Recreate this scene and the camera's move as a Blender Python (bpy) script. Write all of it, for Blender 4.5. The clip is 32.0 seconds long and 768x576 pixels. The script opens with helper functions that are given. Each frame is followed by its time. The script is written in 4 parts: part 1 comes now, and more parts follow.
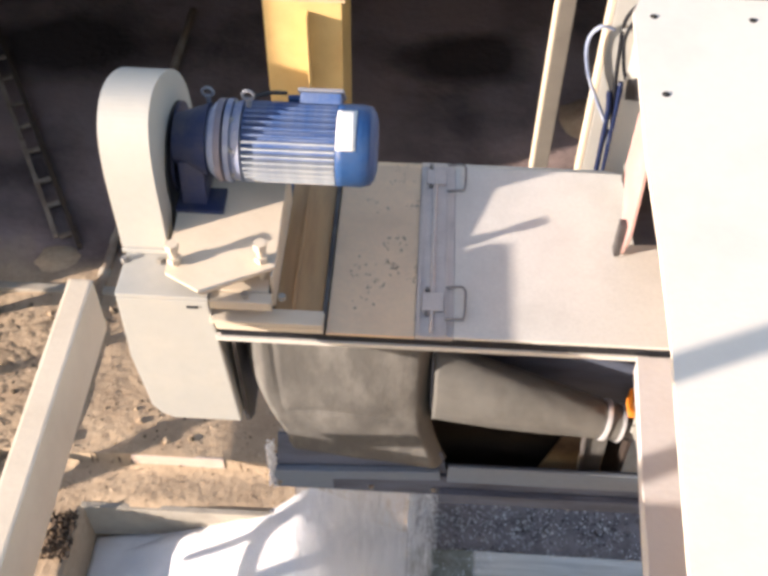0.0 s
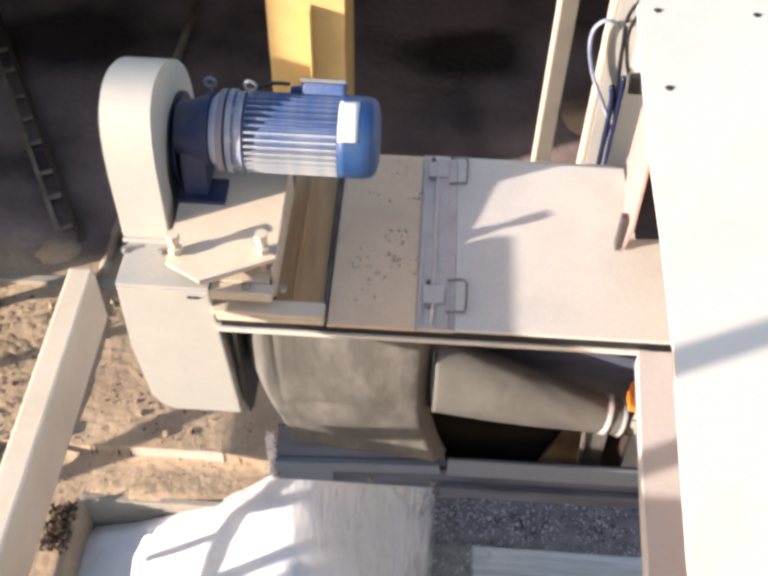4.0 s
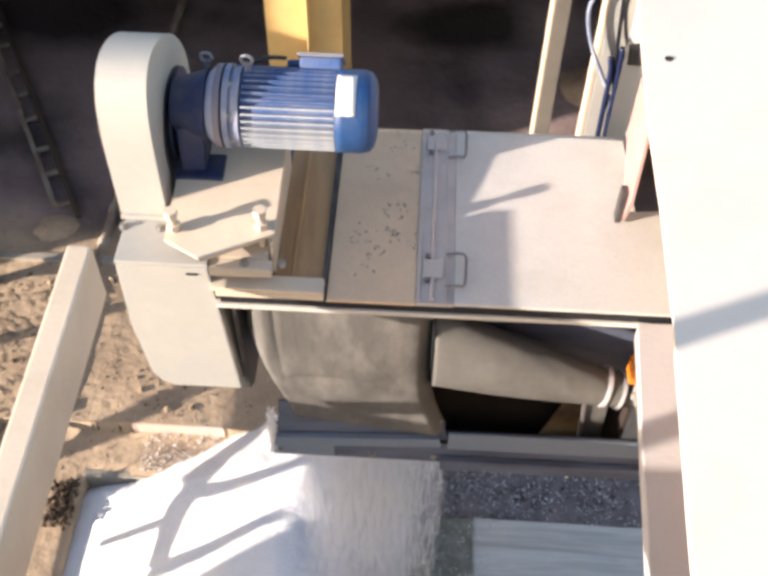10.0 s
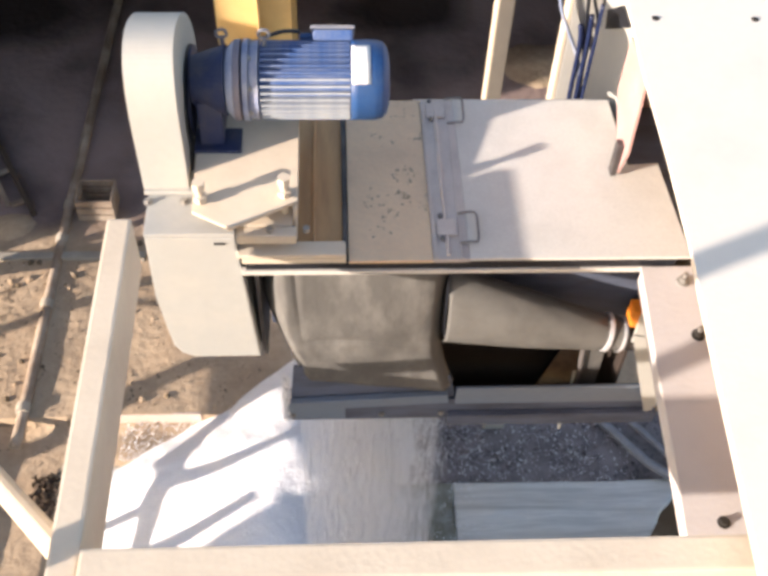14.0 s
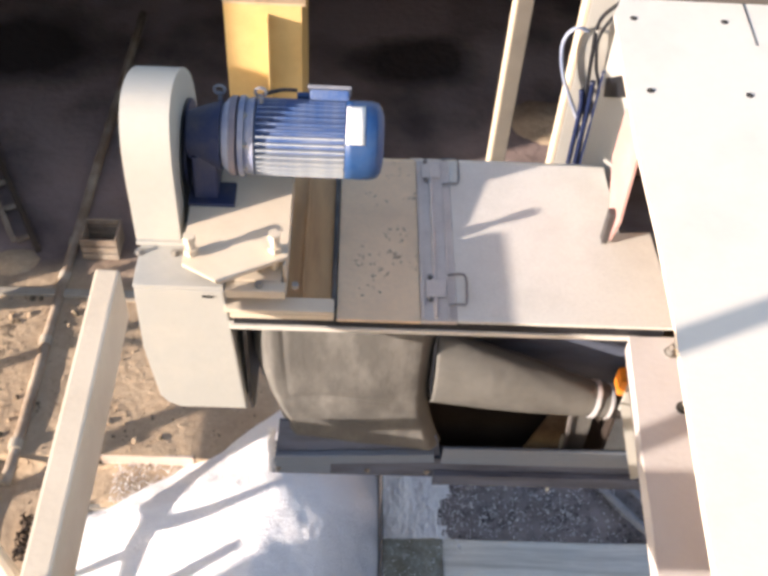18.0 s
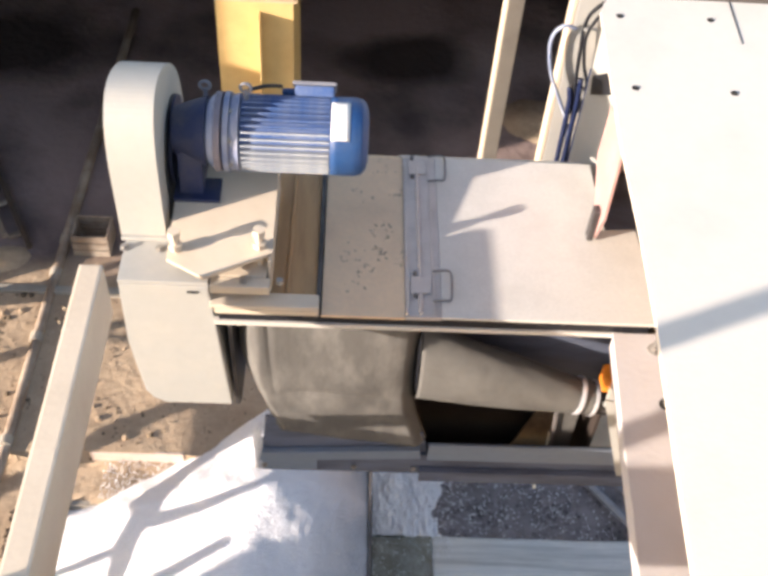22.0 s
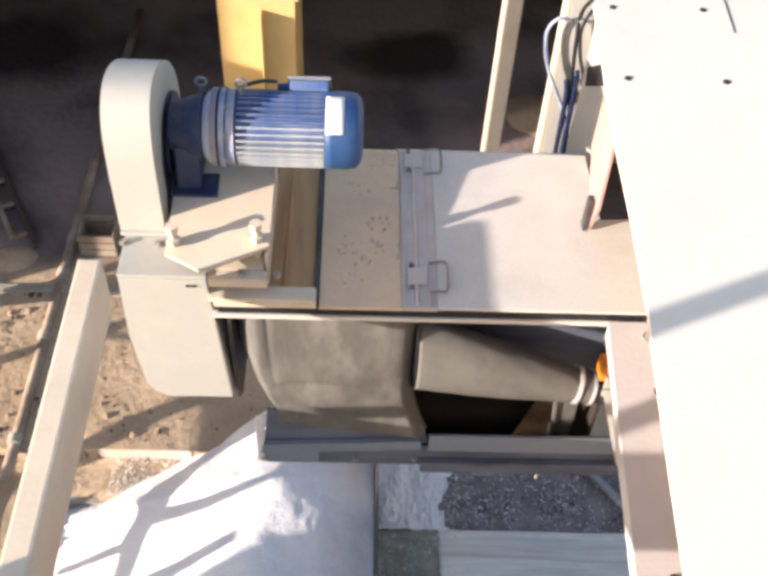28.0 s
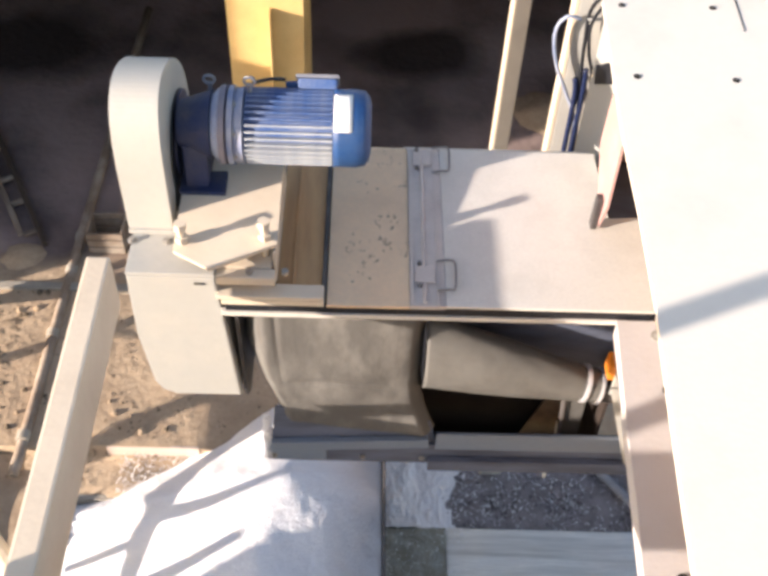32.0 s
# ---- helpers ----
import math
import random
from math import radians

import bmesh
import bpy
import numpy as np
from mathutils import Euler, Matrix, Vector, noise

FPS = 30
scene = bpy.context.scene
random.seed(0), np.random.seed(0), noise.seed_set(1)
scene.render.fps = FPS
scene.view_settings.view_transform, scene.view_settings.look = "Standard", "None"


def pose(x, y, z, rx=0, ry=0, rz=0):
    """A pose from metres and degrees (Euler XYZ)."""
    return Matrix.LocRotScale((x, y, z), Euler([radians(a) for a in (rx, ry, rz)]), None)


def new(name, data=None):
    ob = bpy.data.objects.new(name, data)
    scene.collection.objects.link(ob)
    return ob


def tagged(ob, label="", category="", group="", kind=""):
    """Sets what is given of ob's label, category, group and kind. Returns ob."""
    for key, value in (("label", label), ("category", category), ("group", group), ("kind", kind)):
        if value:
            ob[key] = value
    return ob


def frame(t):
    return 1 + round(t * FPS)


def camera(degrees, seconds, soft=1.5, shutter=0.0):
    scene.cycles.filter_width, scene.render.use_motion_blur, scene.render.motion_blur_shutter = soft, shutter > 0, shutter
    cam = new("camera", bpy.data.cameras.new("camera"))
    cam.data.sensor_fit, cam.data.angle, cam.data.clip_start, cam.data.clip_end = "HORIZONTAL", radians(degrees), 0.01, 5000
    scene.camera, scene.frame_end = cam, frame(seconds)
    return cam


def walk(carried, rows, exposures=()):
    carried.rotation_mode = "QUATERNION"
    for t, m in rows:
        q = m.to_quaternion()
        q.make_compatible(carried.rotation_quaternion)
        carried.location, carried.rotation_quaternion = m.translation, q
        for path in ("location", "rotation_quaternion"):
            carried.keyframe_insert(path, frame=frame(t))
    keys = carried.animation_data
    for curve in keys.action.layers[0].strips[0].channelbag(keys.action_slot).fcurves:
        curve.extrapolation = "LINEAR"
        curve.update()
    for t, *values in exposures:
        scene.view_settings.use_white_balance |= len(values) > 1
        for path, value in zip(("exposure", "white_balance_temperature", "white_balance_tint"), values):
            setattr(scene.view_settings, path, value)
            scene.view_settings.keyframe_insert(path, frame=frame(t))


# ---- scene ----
cam = camera(41.05, 32.0, soft=3.6, shutter=0.6)
ROWS = [
    (0.0, 0.017, 0.002, 4.219, 40.73, -0.62, 3.16),
    (0.5, 0.016, -0.001, 4.220, 40.81, -0.55, 3.26),
    (1.0, 0.016, -0.005, 4.216, 40.73, -0.56, 3.39),
    (1.5, 0.021, -0.005, 4.211, 40.49, -0.66, 2.94),
    (2.0, 0.020, -0.005, 4.208, 40.41, -0.82, 3.34),
    (2.5, 0.020, -0.008, 4.206, 40.47, -0.80, 3.44),
    (3.0, 0.018, -0.006, 4.206, 40.47, -0.86, 3.43),
    (3.5, 0.017, -0.007, 4.207, 40.54, -0.87, 3.42),
    (5.5, 0.012, 0.004, 4.207, 40.19, -0.86, 4.02),
    (6.0, 0.010, 0.001, 4.202, 40.01, -0.89, 3.74),
    (6.5, 0.007, -0.001, 4.203, 40.07, -1.06, 3.83),
    (7.0, 0.001, 0.000, 4.204, 39.97, -1.11, 3.58),
    (7.5, -0.000, 0.001, 4.201, 39.84, -1.06, 3.71),
    (8.0, 0.002, -0.000, 4.202, 39.88, -1.13, 3.84),
    (8.5, 0.005, -0.004, 4.203, 39.83, -1.10, 4.02),
    (9.0, 0.009, 0.001, 4.199, 39.48, -0.80, 3.57),
    (9.5, 0.010, 0.003, 4.203, 39.22, -0.83, 3.64),
    (10.0, 0.015, 0.001, 4.204, 39.07, -0.59, 3.09),
    (10.5, 0.016, -0.001, 4.196, 39.03, -0.60, 3.24),
    (11.0, 0.012, -0.014, 4.200, 39.23, -0.57, 3.58),
    (11.5, 0.013, -0.016, 4.204, 39.23, -0.38, 3.26),
    (12.0, -0.000, -0.024, 4.198, 38.82, 0.11, 2.54),
    (12.5, -0.098, -0.068, 4.201, 39.03, -1.55, 1.50),
    (13.0, -0.278, -0.162, 4.202, 41.00, -2.49, -1.27),
    (13.5, -0.293, -0.170, 4.246, 39.12, -0.94, -2.80),
    (14.0, -0.279, -0.174, 4.252, 38.74, -1.82, -2.20),
    (14.5, -0.271, -0.187, 4.260, 38.94, -2.45, -1.39),
    (16.5, -0.257, -0.160, 4.268, 41.12, -4.46, 1.57),
    (17.0, -0.232, -0.150, 4.273, 41.15, -2.80, 0.50),
    (17.5, -0.205, -0.143, 4.280, 41.57, -2.56, -0.93),
    (18.0, -0.215, -0.142, 4.291, 41.09, -2.96, -0.09),
    (18.5, -0.207, -0.143, 4.278, 40.80, -3.34, 0.08),
    (19.0, -0.200, -0.143, 4.273, 40.62, -3.30, 0.08),
    (19.5, -0.202, -0.147, 4.279, 40.79, -3.13, 0.08),
    (20.0, -0.200, -0.151, 4.284, 40.98, -3.00, -0.21),
    (20.5, -0.199, -0.145, 4.287, 40.81, -3.03, -0.44),
    (21.0, -0.189, -0.141, 4.280, 40.69, -3.06, -0.56),
    (21.5, -0.182, -0.144, 4.283, 40.75, -2.92, -0.54),
    (22.0, -0.181, -0.152, 4.291, 41.03, -3.25, -0.12),
    (22.5, -0.177, -0.151, 4.294, 41.33, -2.96, -0.49),
    (23.0, -0.170, -0.156, 4.302, 41.53, -2.33, -1.38),
    (23.5, -0.167, -0.165, 4.306, 41.68, -1.96, -1.40),
    (24.0, -0.142, -0.169, 4.314, 41.57, -1.85, -1.29),
    (24.5, -0.132, -0.180, 4.319, 41.99, -2.25, -0.43),
    (25.0, -0.136, -0.184, 4.318, 41.85, -2.27, -0.17),
    (25.5, -0.135, -0.182, 4.316, 41.87, -2.65, -0.37),
    (26.0, -0.136, -0.183, 4.313, 41.70, -2.63, -0.74),
    (26.5, -0.137, -0.184, 4.305, 41.34, -2.55, -0.55),
    (28.5, -0.138, -0.193, 4.305, 40.93, -2.35, -0.21),
    (29.0, -0.138, -0.197, 4.308, 41.10, -2.37, -0.14),
    (29.5, -0.139, -0.200, 4.311, 41.21, -2.29, -0.18),
    (30.0, -0.135, -0.201, 4.307, 41.23, -2.27, -0.09),
    (30.5, -0.139, -0.202, 4.306, 41.20, -2.35, -0.18),
    (31.0, -0.139, -0.200, 4.305, 41.18, -2.19, -0.03),
    (31.5, -0.135, -0.195, 4.308, 40.97, -2.07, 0.05),
    (32.0, -0.138, -0.188, 4.304, 40.81, -2.10, 0.12),
]
walk(cam, [(t, pose(*p)) for t, *p in ROWS], exposures=((0.0, 1.26, 7230, 19), (32.0, 1.26, 7230, 19)))

# ---- light ----
# the sun's rays travel along SUN: low, from the left and a little from behind
SUN = Vector((0.886, 0.395, -0.25)).normalized()
world = bpy.data.worlds.new("sky")
scene.world = world
world.use_nodes = True
wn = world.node_tree.nodes
sky = wn.new("ShaderNodeTexSky")
sky.sky_type = 'NISHITA'
sky.sun_disc = False
sky.sun_elevation = math.asin(-SUN.z)
sky.sun_rotation = math.atan2(-SUN.x, -SUN.y)
world.node_tree.links.new(sky.outputs[0], wn["Background"].inputs[0])
wn["Background"].inputs[1].default_value = 0.128
sun = new("sun", bpy.data.lights.new("sun", 'SUN'))
sun.data.energy = 4.5
sun.data.angle = radians(0.7)
sun.data.color = (1.0, 0.94, 0.85)
sun.rotation_mode = "QUATERNION"
sun.rotation_quaternion = SUN.to_track_quat("-Z", "Y")
sun.location = (-8, -3, 5)


# ---- materials ----
def material(name, base, rough=0.6, metal=0.0, dark=None, scale=6.0, amount=0.5, fine=None, fine_scale=90.0, bump=0.15, bump_scale=60.0, spec=0.4, stretch=(1, 1, 1), lo=0.42, hi=0.66):
    """Base colour with stains of a second colour, fine grain and relief, in metres of the object."""
    m = bpy.data.materials.new(name)
    m.use_nodes = True
    n, l = m.node_tree.nodes, m.node_tree.links
    b = n["Principled BSDF"]
    b.inputs["Roughness"].default_value = rough
    b.inputs["Metallic"].default_value = metal
    b.inputs["Specular IOR Level"].default_value = spec
    tc = n.new("ShaderNodeTexCoord")
    mp = n.new("ShaderNodeMapping")
    mp.inputs["Scale"].default_value = stretch
    l.new(tc.outputs["Object"], mp.inputs[0])
    big = n.new("ShaderNodeTexNoise")
    big.inputs["Scale"].default_value = scale
    big.inputs["Detail"].default_value = 7
    big.inputs["Roughness"].default_value = 0.62
    l.new(mp.outputs[0], big.inputs["Vector"])
    ramp = n.new("ShaderNodeMapRange")
    ramp.inputs[1].default_value, ramp.inputs[2].default_value = lo, hi
    ramp.inputs[3].default_value, ramp.inputs[4].default_value = 0.0, amount
    l.new(big.outputs[0], ramp.inputs[0])
    mix = n.new("ShaderNodeMix")
    mix.data_type = 'RGBA'
    mix.inputs[6].default_value = (*base, 1)
    mix.inputs[7].default_value = (*(dark or [c * 0.6 for c in base]), 1)
    l.new(ramp.outputs[0], mix.inputs[0])
    grain = n.new("ShaderNodeTexNoise")
    grain.inputs["Scale"].default_value = fine_scale
    grain.inputs["Detail"].default_value = 4
    l.new(mp.outputs[0], grain.inputs["Vector"])
    r2 = n.new("ShaderNodeMapRange")
    r2.inputs[1].default_value, r2.inputs[2].default_value = 0.35, 0.75
    r2.inputs[3].default_value, r2.inputs[4].default_value = 0.0, 0.35
    l.new(grain.outputs[0], r2.inputs[0])
    mix2 = n.new("ShaderNodeMix")
    mix2.data_type = 'RGBA'
    l.new(mix.outputs[2], mix2.inputs[6])
    mix2.inputs[7].default_value = (*(fine or [c * 0.75 for c in base]), 1)
    l.new(r2.outputs[0], mix2.inputs[0])
    l.new(mix2.outputs[2], b.inputs["Base Color"])
    rr = n.new("ShaderNodeMapRange")
    rr.inputs[3].default_value, rr.inputs[4].default_value = max(rough - 0.12, 0.05), min(rough + 0.15, 1.0)
    l.new(big.outputs[0], rr.inputs[0])
    l.new(rr.outputs[0], b.inputs["Roughness"])
    bn = n.new("ShaderNodeTexNoise")
    bn.inputs["Scale"].default_value = bump_scale
    bn.inputs["Detail"].default_value = 5
    l.new(mp.outputs[0], bn.inputs["Vector"])
    bp = n.new("ShaderNodeBump")
    bp.inputs["Strength"].default_value = bump
    bp.inputs["Distance"].default_value = 0.02
    l.new(bn.outputs[0], bp.inputs["Height"])
    l.new(bp.outputs[0], b.inputs["Normal"])
    return m


CREAM = material("cream_paint", (0.70, 0.60, 0.47), 0.5, dark=(0.55, 0.45, 0.34), scale=5, amount=0.45, fine=(0.66, 0.60, 0.50), fine_scale=140, bump=0.06)
LIGHTCREAM = material("light_cream_paint", (0.62, 0.585, 0.58), 0.5, dark=(0.53, 0.48, 0.46), scale=5, amount=0.4, fine=(0.66, 0.61, 0.54), fine_scale=140, bump=0.06)
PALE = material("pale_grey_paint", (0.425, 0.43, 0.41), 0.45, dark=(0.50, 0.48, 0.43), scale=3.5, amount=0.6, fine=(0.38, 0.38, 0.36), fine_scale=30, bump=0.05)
WHITE = material("white_sheet_paint", (0.80, 0.76, 0.68), 0.42, dark=(0.56, 0.46, 0.41), scale=2.4, amount=0.3, fine=(0.74, 0.70, 0.63), fine_scale=25, bump=0.04, lo=0.50, hi=0.72)
BLUE = material("blue_motor_paint", (0.009, 0.058, 0.19), 0.42, dark=(0.05, 0.085, 0.17), scale=14, amount=0.5, fine=(0.025, 0.09, 0.22), bump=0.08)
FIN = material("dusty_blue_fins", (0.05, 0.115, 0.30), 0.4, dark=(0.34, 0.36, 0.40), scale=14, amount=0.4, fine=(0.20, 0.25, 0.36), bump=0.08)
GEARBLUE = material("dark_gear_paint", (0.022, 0.035, 0.10), 0.5, dark=(0.10, 0.095, 0.11), scale=10, amount=0.7, bump=0.1)
GREY = material("grey_motor_paint", (0.23, 0.24, 0.28), 0.45, scale=12, bump=0.06)
# pale base stands for the sun's highlight on the blue bell
BELL = material("bell_highlight_paint", (0.46, 0.50, 0.62), 0.3, dark=(0.16, 0.21, 0.38), scale=9, amount=0.6, bump=0.06)
MAUVE = material("mauve_dust_on_paint", (0.24, 0.215, 0.25), 0.6, dark=(0.13, 0.13, 0.20), scale=12, amount=0.7, bump=0.1)
# lower front fins: real dust, with sunlight put into the paler colour
LITDUSTFIN = material("sunlit_dusty_fins", (0.42, 0.45, 0.48), 0.42, dark=(0.18, 0.23, 0.33), scale=16, amount=0.7, fine=(0.30, 0.33, 0.36), bump=0.08)
LABEL = material("white_sticker", (0.82, 0.82, 0.80), 0.4, scale=12, amount=0.2, bump=0.02)
CANVAS = material("grey_rubber_sheet", (0.115, 0.112, 0.106), 0.6, dark=(0.235, 0.228, 0.212), scale=4.2, amount=0.85, fine=(0.095, 0.09, 0.085), fine_scale=26, bump=0.2, bump_scale=12, stretch=(1.7, 1.6, 0.8), lo=0.44, hi=0.70)
STEEL = material("galvanised_steel", (0.25, 0.32, 0.42), 0.34, 0.4, dark=(0.30, 0.32, 0.36), scale=5, amount=0.6, bump=0.1, stretch=(0.35, 2.5, 1))
DARKSTEEL = material("dark_steel", (0.072, 0.066, 0.068), 0.5, 0.4, dark=(0.20, 0.19, 0.18), scale=8, amount=0.6, bump=0.12)
DULLSTEEL = material("dull_grey_steel", (0.13, 0.155, 0.22), 0.5, 0.05, dark=(0.055, 0.06, 0.08), scale=5, amount=0.8, bump=0.12, stretch=(0.5, 2, 2))
TAN = material("dusty_tan_sheet", (0.80, 0.585, 0.385), 0.62, dark=(0.62, 0.45, 0.31), scale=5, amount=0.6, fine=(0.62, 0.48, 0.35), fine_scale=70, bump=0.08)
BROWN = material("rusty_brown_sheet", (0.60, 0.365, 0.18), 0.7, dark=(0.40, 0.235, 0.12), scale=4, amount=0.7, stretch=(6, 0.8, 1), bump=0.1)
HINGE = material("worn_hinge_strip", (0.62, 0.555, 0.51), 0.5, dark=(0.44, 0.39, 0.36), scale=9, amount=0.6, bump=0.1)
COVER = material("pale_cover_sheet", (0.68, 0.655, 0.605), 0.5, dark=(0.54, 0.515, 0.47), scale=4, amount=0.6, bump=0.04)
DUST = material("dust_stain", (0.42, 0.34, 0.27), 0.8, scale=30, bump=0.2)
SLEEVE = material("grey_sleeve_rubber", (0.140, 0.138, 0.130), 0.55, dark=(0.085, 0.082, 0.076), scale=4.5, amount=0.7, fine=(0.15, 0.145, 0.135), fine_scale=40, bump=0.2, bump_scale=16)
LINER = material("rusty_liner", (0.36, 0.25, 0.15), 0.8, dark=(0.16, 0.10, 0.06), scale=9, amount=0.8, bump=0.2)
SHIELD = material("dusty_end_shield", (0.13, 0.18, 0.33), 0.3, dark=(0.42, 0.42, 0.46), scale=11, amount=0.75, fine=(0.25, 0.28, 0.38), bump=0.08)
MOSS = material("mossy_wet_board", (0.27, 0.265, 0.21), 0.6, dark=(0.42, 0.43, 0.40), scale=9, amount=0.9, fine=(0.10, 0.11, 0.06), fine_scale=50, bump=0.4)
WIRE = material("dull_wire", (0.26, 0.24, 0.235), 0.5, 0.4, scale=30, bump=0.1)
GRITBED = material("damp_grit_bed", (0.29, 0.26, 0.262), 0.85, dark=(0.15, 0.132, 0.135), scale=7, amount=0.8, fine=(0.26, 0.24, 0.25), fine_scale=60, bump=0.5, bump_scale=40)
# steel inside the outlet, the recess's shade put into its colour
BLACKSTEEL = material("shaded_recess_steel", (0.045, 0.033, 0.028), 0.7, scale=6, bump=0.1)
POSTPAINT = material("grey_cream_post_paint", (0.17, 0.155, 0.135), 0.55, dark=(0.12, 0.11, 0.095), scale=6, amount=0.6, bump=0.08)
CLAMP = material("bright_clamp", (0.62, 0.63, 0.66), 0.4, 0.2, scale=20, bump=0.05)
MUD = material("trampled_mud", (0.34, 0.265, 0.19), 0.95, dark=(0.17, 0.13, 0.095), scale=9, amount=0.9, fine=(0.30, 0.22, 0.15), fine_scale=30, bump=0.8, bump_scale=20, spec=0.1)
FADED = material("faded_tan_paint", (0.62, 0.47, 0.31), 0.6, dark=(0.44, 0.32, 0.20), scale=7, amount=0.7, bump=0.08)
PINK = material("faded_red_paint", (0.50, 0.29, 0.27), 0.55, dark=(0.60, 0.44, 0.40), scale=7, amount=0.7, bump=0.05)
YELLOW = material("yellow_paint", (0.72, 0.52, 0.23), 0.5, dark=(0.58, 0.38, 0.16), scale=4, amount=0.5, bump=0.06)
ORANGE = material("orange_plastic", (0.75, 0.24, 0.03), 0.45, scale=20, bump=0.05)
RUBBER = material("black_cable_rubber", (0.016, 0.018, 0.024), 0.45, scale=20, bump=0.05)
LIGHTCABLE = material("pale_blue_cable", (0.42, 0.48, 0.60), 0.4, dark=(0.10, 0.15, 0.30), scale=6, amount=0.9, bump=0.05)
BLUECABLE = material("blue_cable", (0.013, 0.024, 0.075), 0.4, scale=20, bump=0.05)
GREYHOSE = material("grey_hose", (0.30, 0.31, 0.34), 0.45, scale=20, bump=0.05)
SHEET = material("bright_tin", (0.84, 0.83, 0.78), 0.28, 0.1, dark=(0.44, 0.44, 0.40), scale=4, amount=0.8, bump=0.12, stretch=(0.25, 4, 1))
BOLT = material("zinc_bolt", (0.45, 0.43, 0.40), 0.4, 0.7, scale=30, bump=0.1)
DARKBOLT = material("dark_bolt", (0.05, 0.045, 0.04), 0.5, 0.3, scale=30, bump=0.1)
SOIL = material("sandy_soil", (0.52, 0.40, 0.28), 0.95, dark=(0.36, 0.26, 0.18), scale=2.2, amount=0.8, fine=(0.27, 0.20, 0.14), fine_scale=22, bump=0.7, bump_scale=14, spec=0.1)
FLAKES = material("white_flakes", (0.93, 0.93, 0.94), 0.85, dark=(0.84, 0.85, 0.89), scale=5, amount=0.45, fine=(0.80, 0.81, 0.86), fine_scale=160, bump=0.5, bump_scale=90, spec=0.15)
def speckled(m, dark, light):
    """Gives every loose piece of a strewn mesh a shade of its own."""
    n, l = m.node_tree.nodes, m.node_tree.links
    g = n.new("ShaderNodeNewGeometry")
    mx = n.new("ShaderNodeMix")
    mx.data_type = 'RGBA'
    pw = n.new("ShaderNodeMath")
    pw.operation = 'POWER'
    pw.inputs[1].default_value = 2.2
    l.new(g.outputs["Random Per Island"], pw.inputs[0])
    l.new(pw.outputs[0], mx.inputs[0])
    mx.inputs[6].default_value = (*dark, 1)
    mx.inputs[7].default_value = (*light, 1)
    l.new(mx.outputs[2], n["Principled BSDF"].inputs["Base Color"])
    return m


PEBBLE = speckled(material("tan_pebbles", (0.4, 0.3, 0.2), 0.9, bump=0.3), (0.09, 0.06, 0.04), (0.62, 0.50, 0.38))
GRIT = speckled(material("dark_grit", (0.1, 0.1, 0.1), 0.85, bump=0.3), (0.05, 0.045, 0.052), (0.40, 0.37, 0.40))
CLOD = material("clod", (0.16, 0.12, 0.08), 0.95, scale=20, bump=0.4)
RUST = material("rusty_pipe", (0.27, 0.20, 0.15), 0.7, 0.1, dark=(0.52, 0.45, 0.37), scale=3, amount=0.9, bump=0.2)
CONCRETE = material("pale_concrete", (0.42, 0.38, 0.32), 0.9, scale=5, amount=0.6, bump=0.3)
KERB = material("pale_kerb", (0.66, 0.55, 0.48), 0.85, dark=(0.52, 0.42, 0.34), scale=6, amount=0.5, bump=0.2)
# near-black: the shade inside the shed is put into this wall colour
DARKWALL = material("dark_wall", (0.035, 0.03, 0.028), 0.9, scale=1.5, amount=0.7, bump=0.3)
TIN = material("roof_tin", (0.35, 0.34, 0.32), 0.5, 0.3, scale=3, bump=0.1)
BARK = material("bark", (0.10, 0.07, 0.05), 0.9, scale=8, bump=0.5)
LEAF = material("leaf", (0.07, 0.11, 0.03), 0.6, scale=8, bump=0.1)


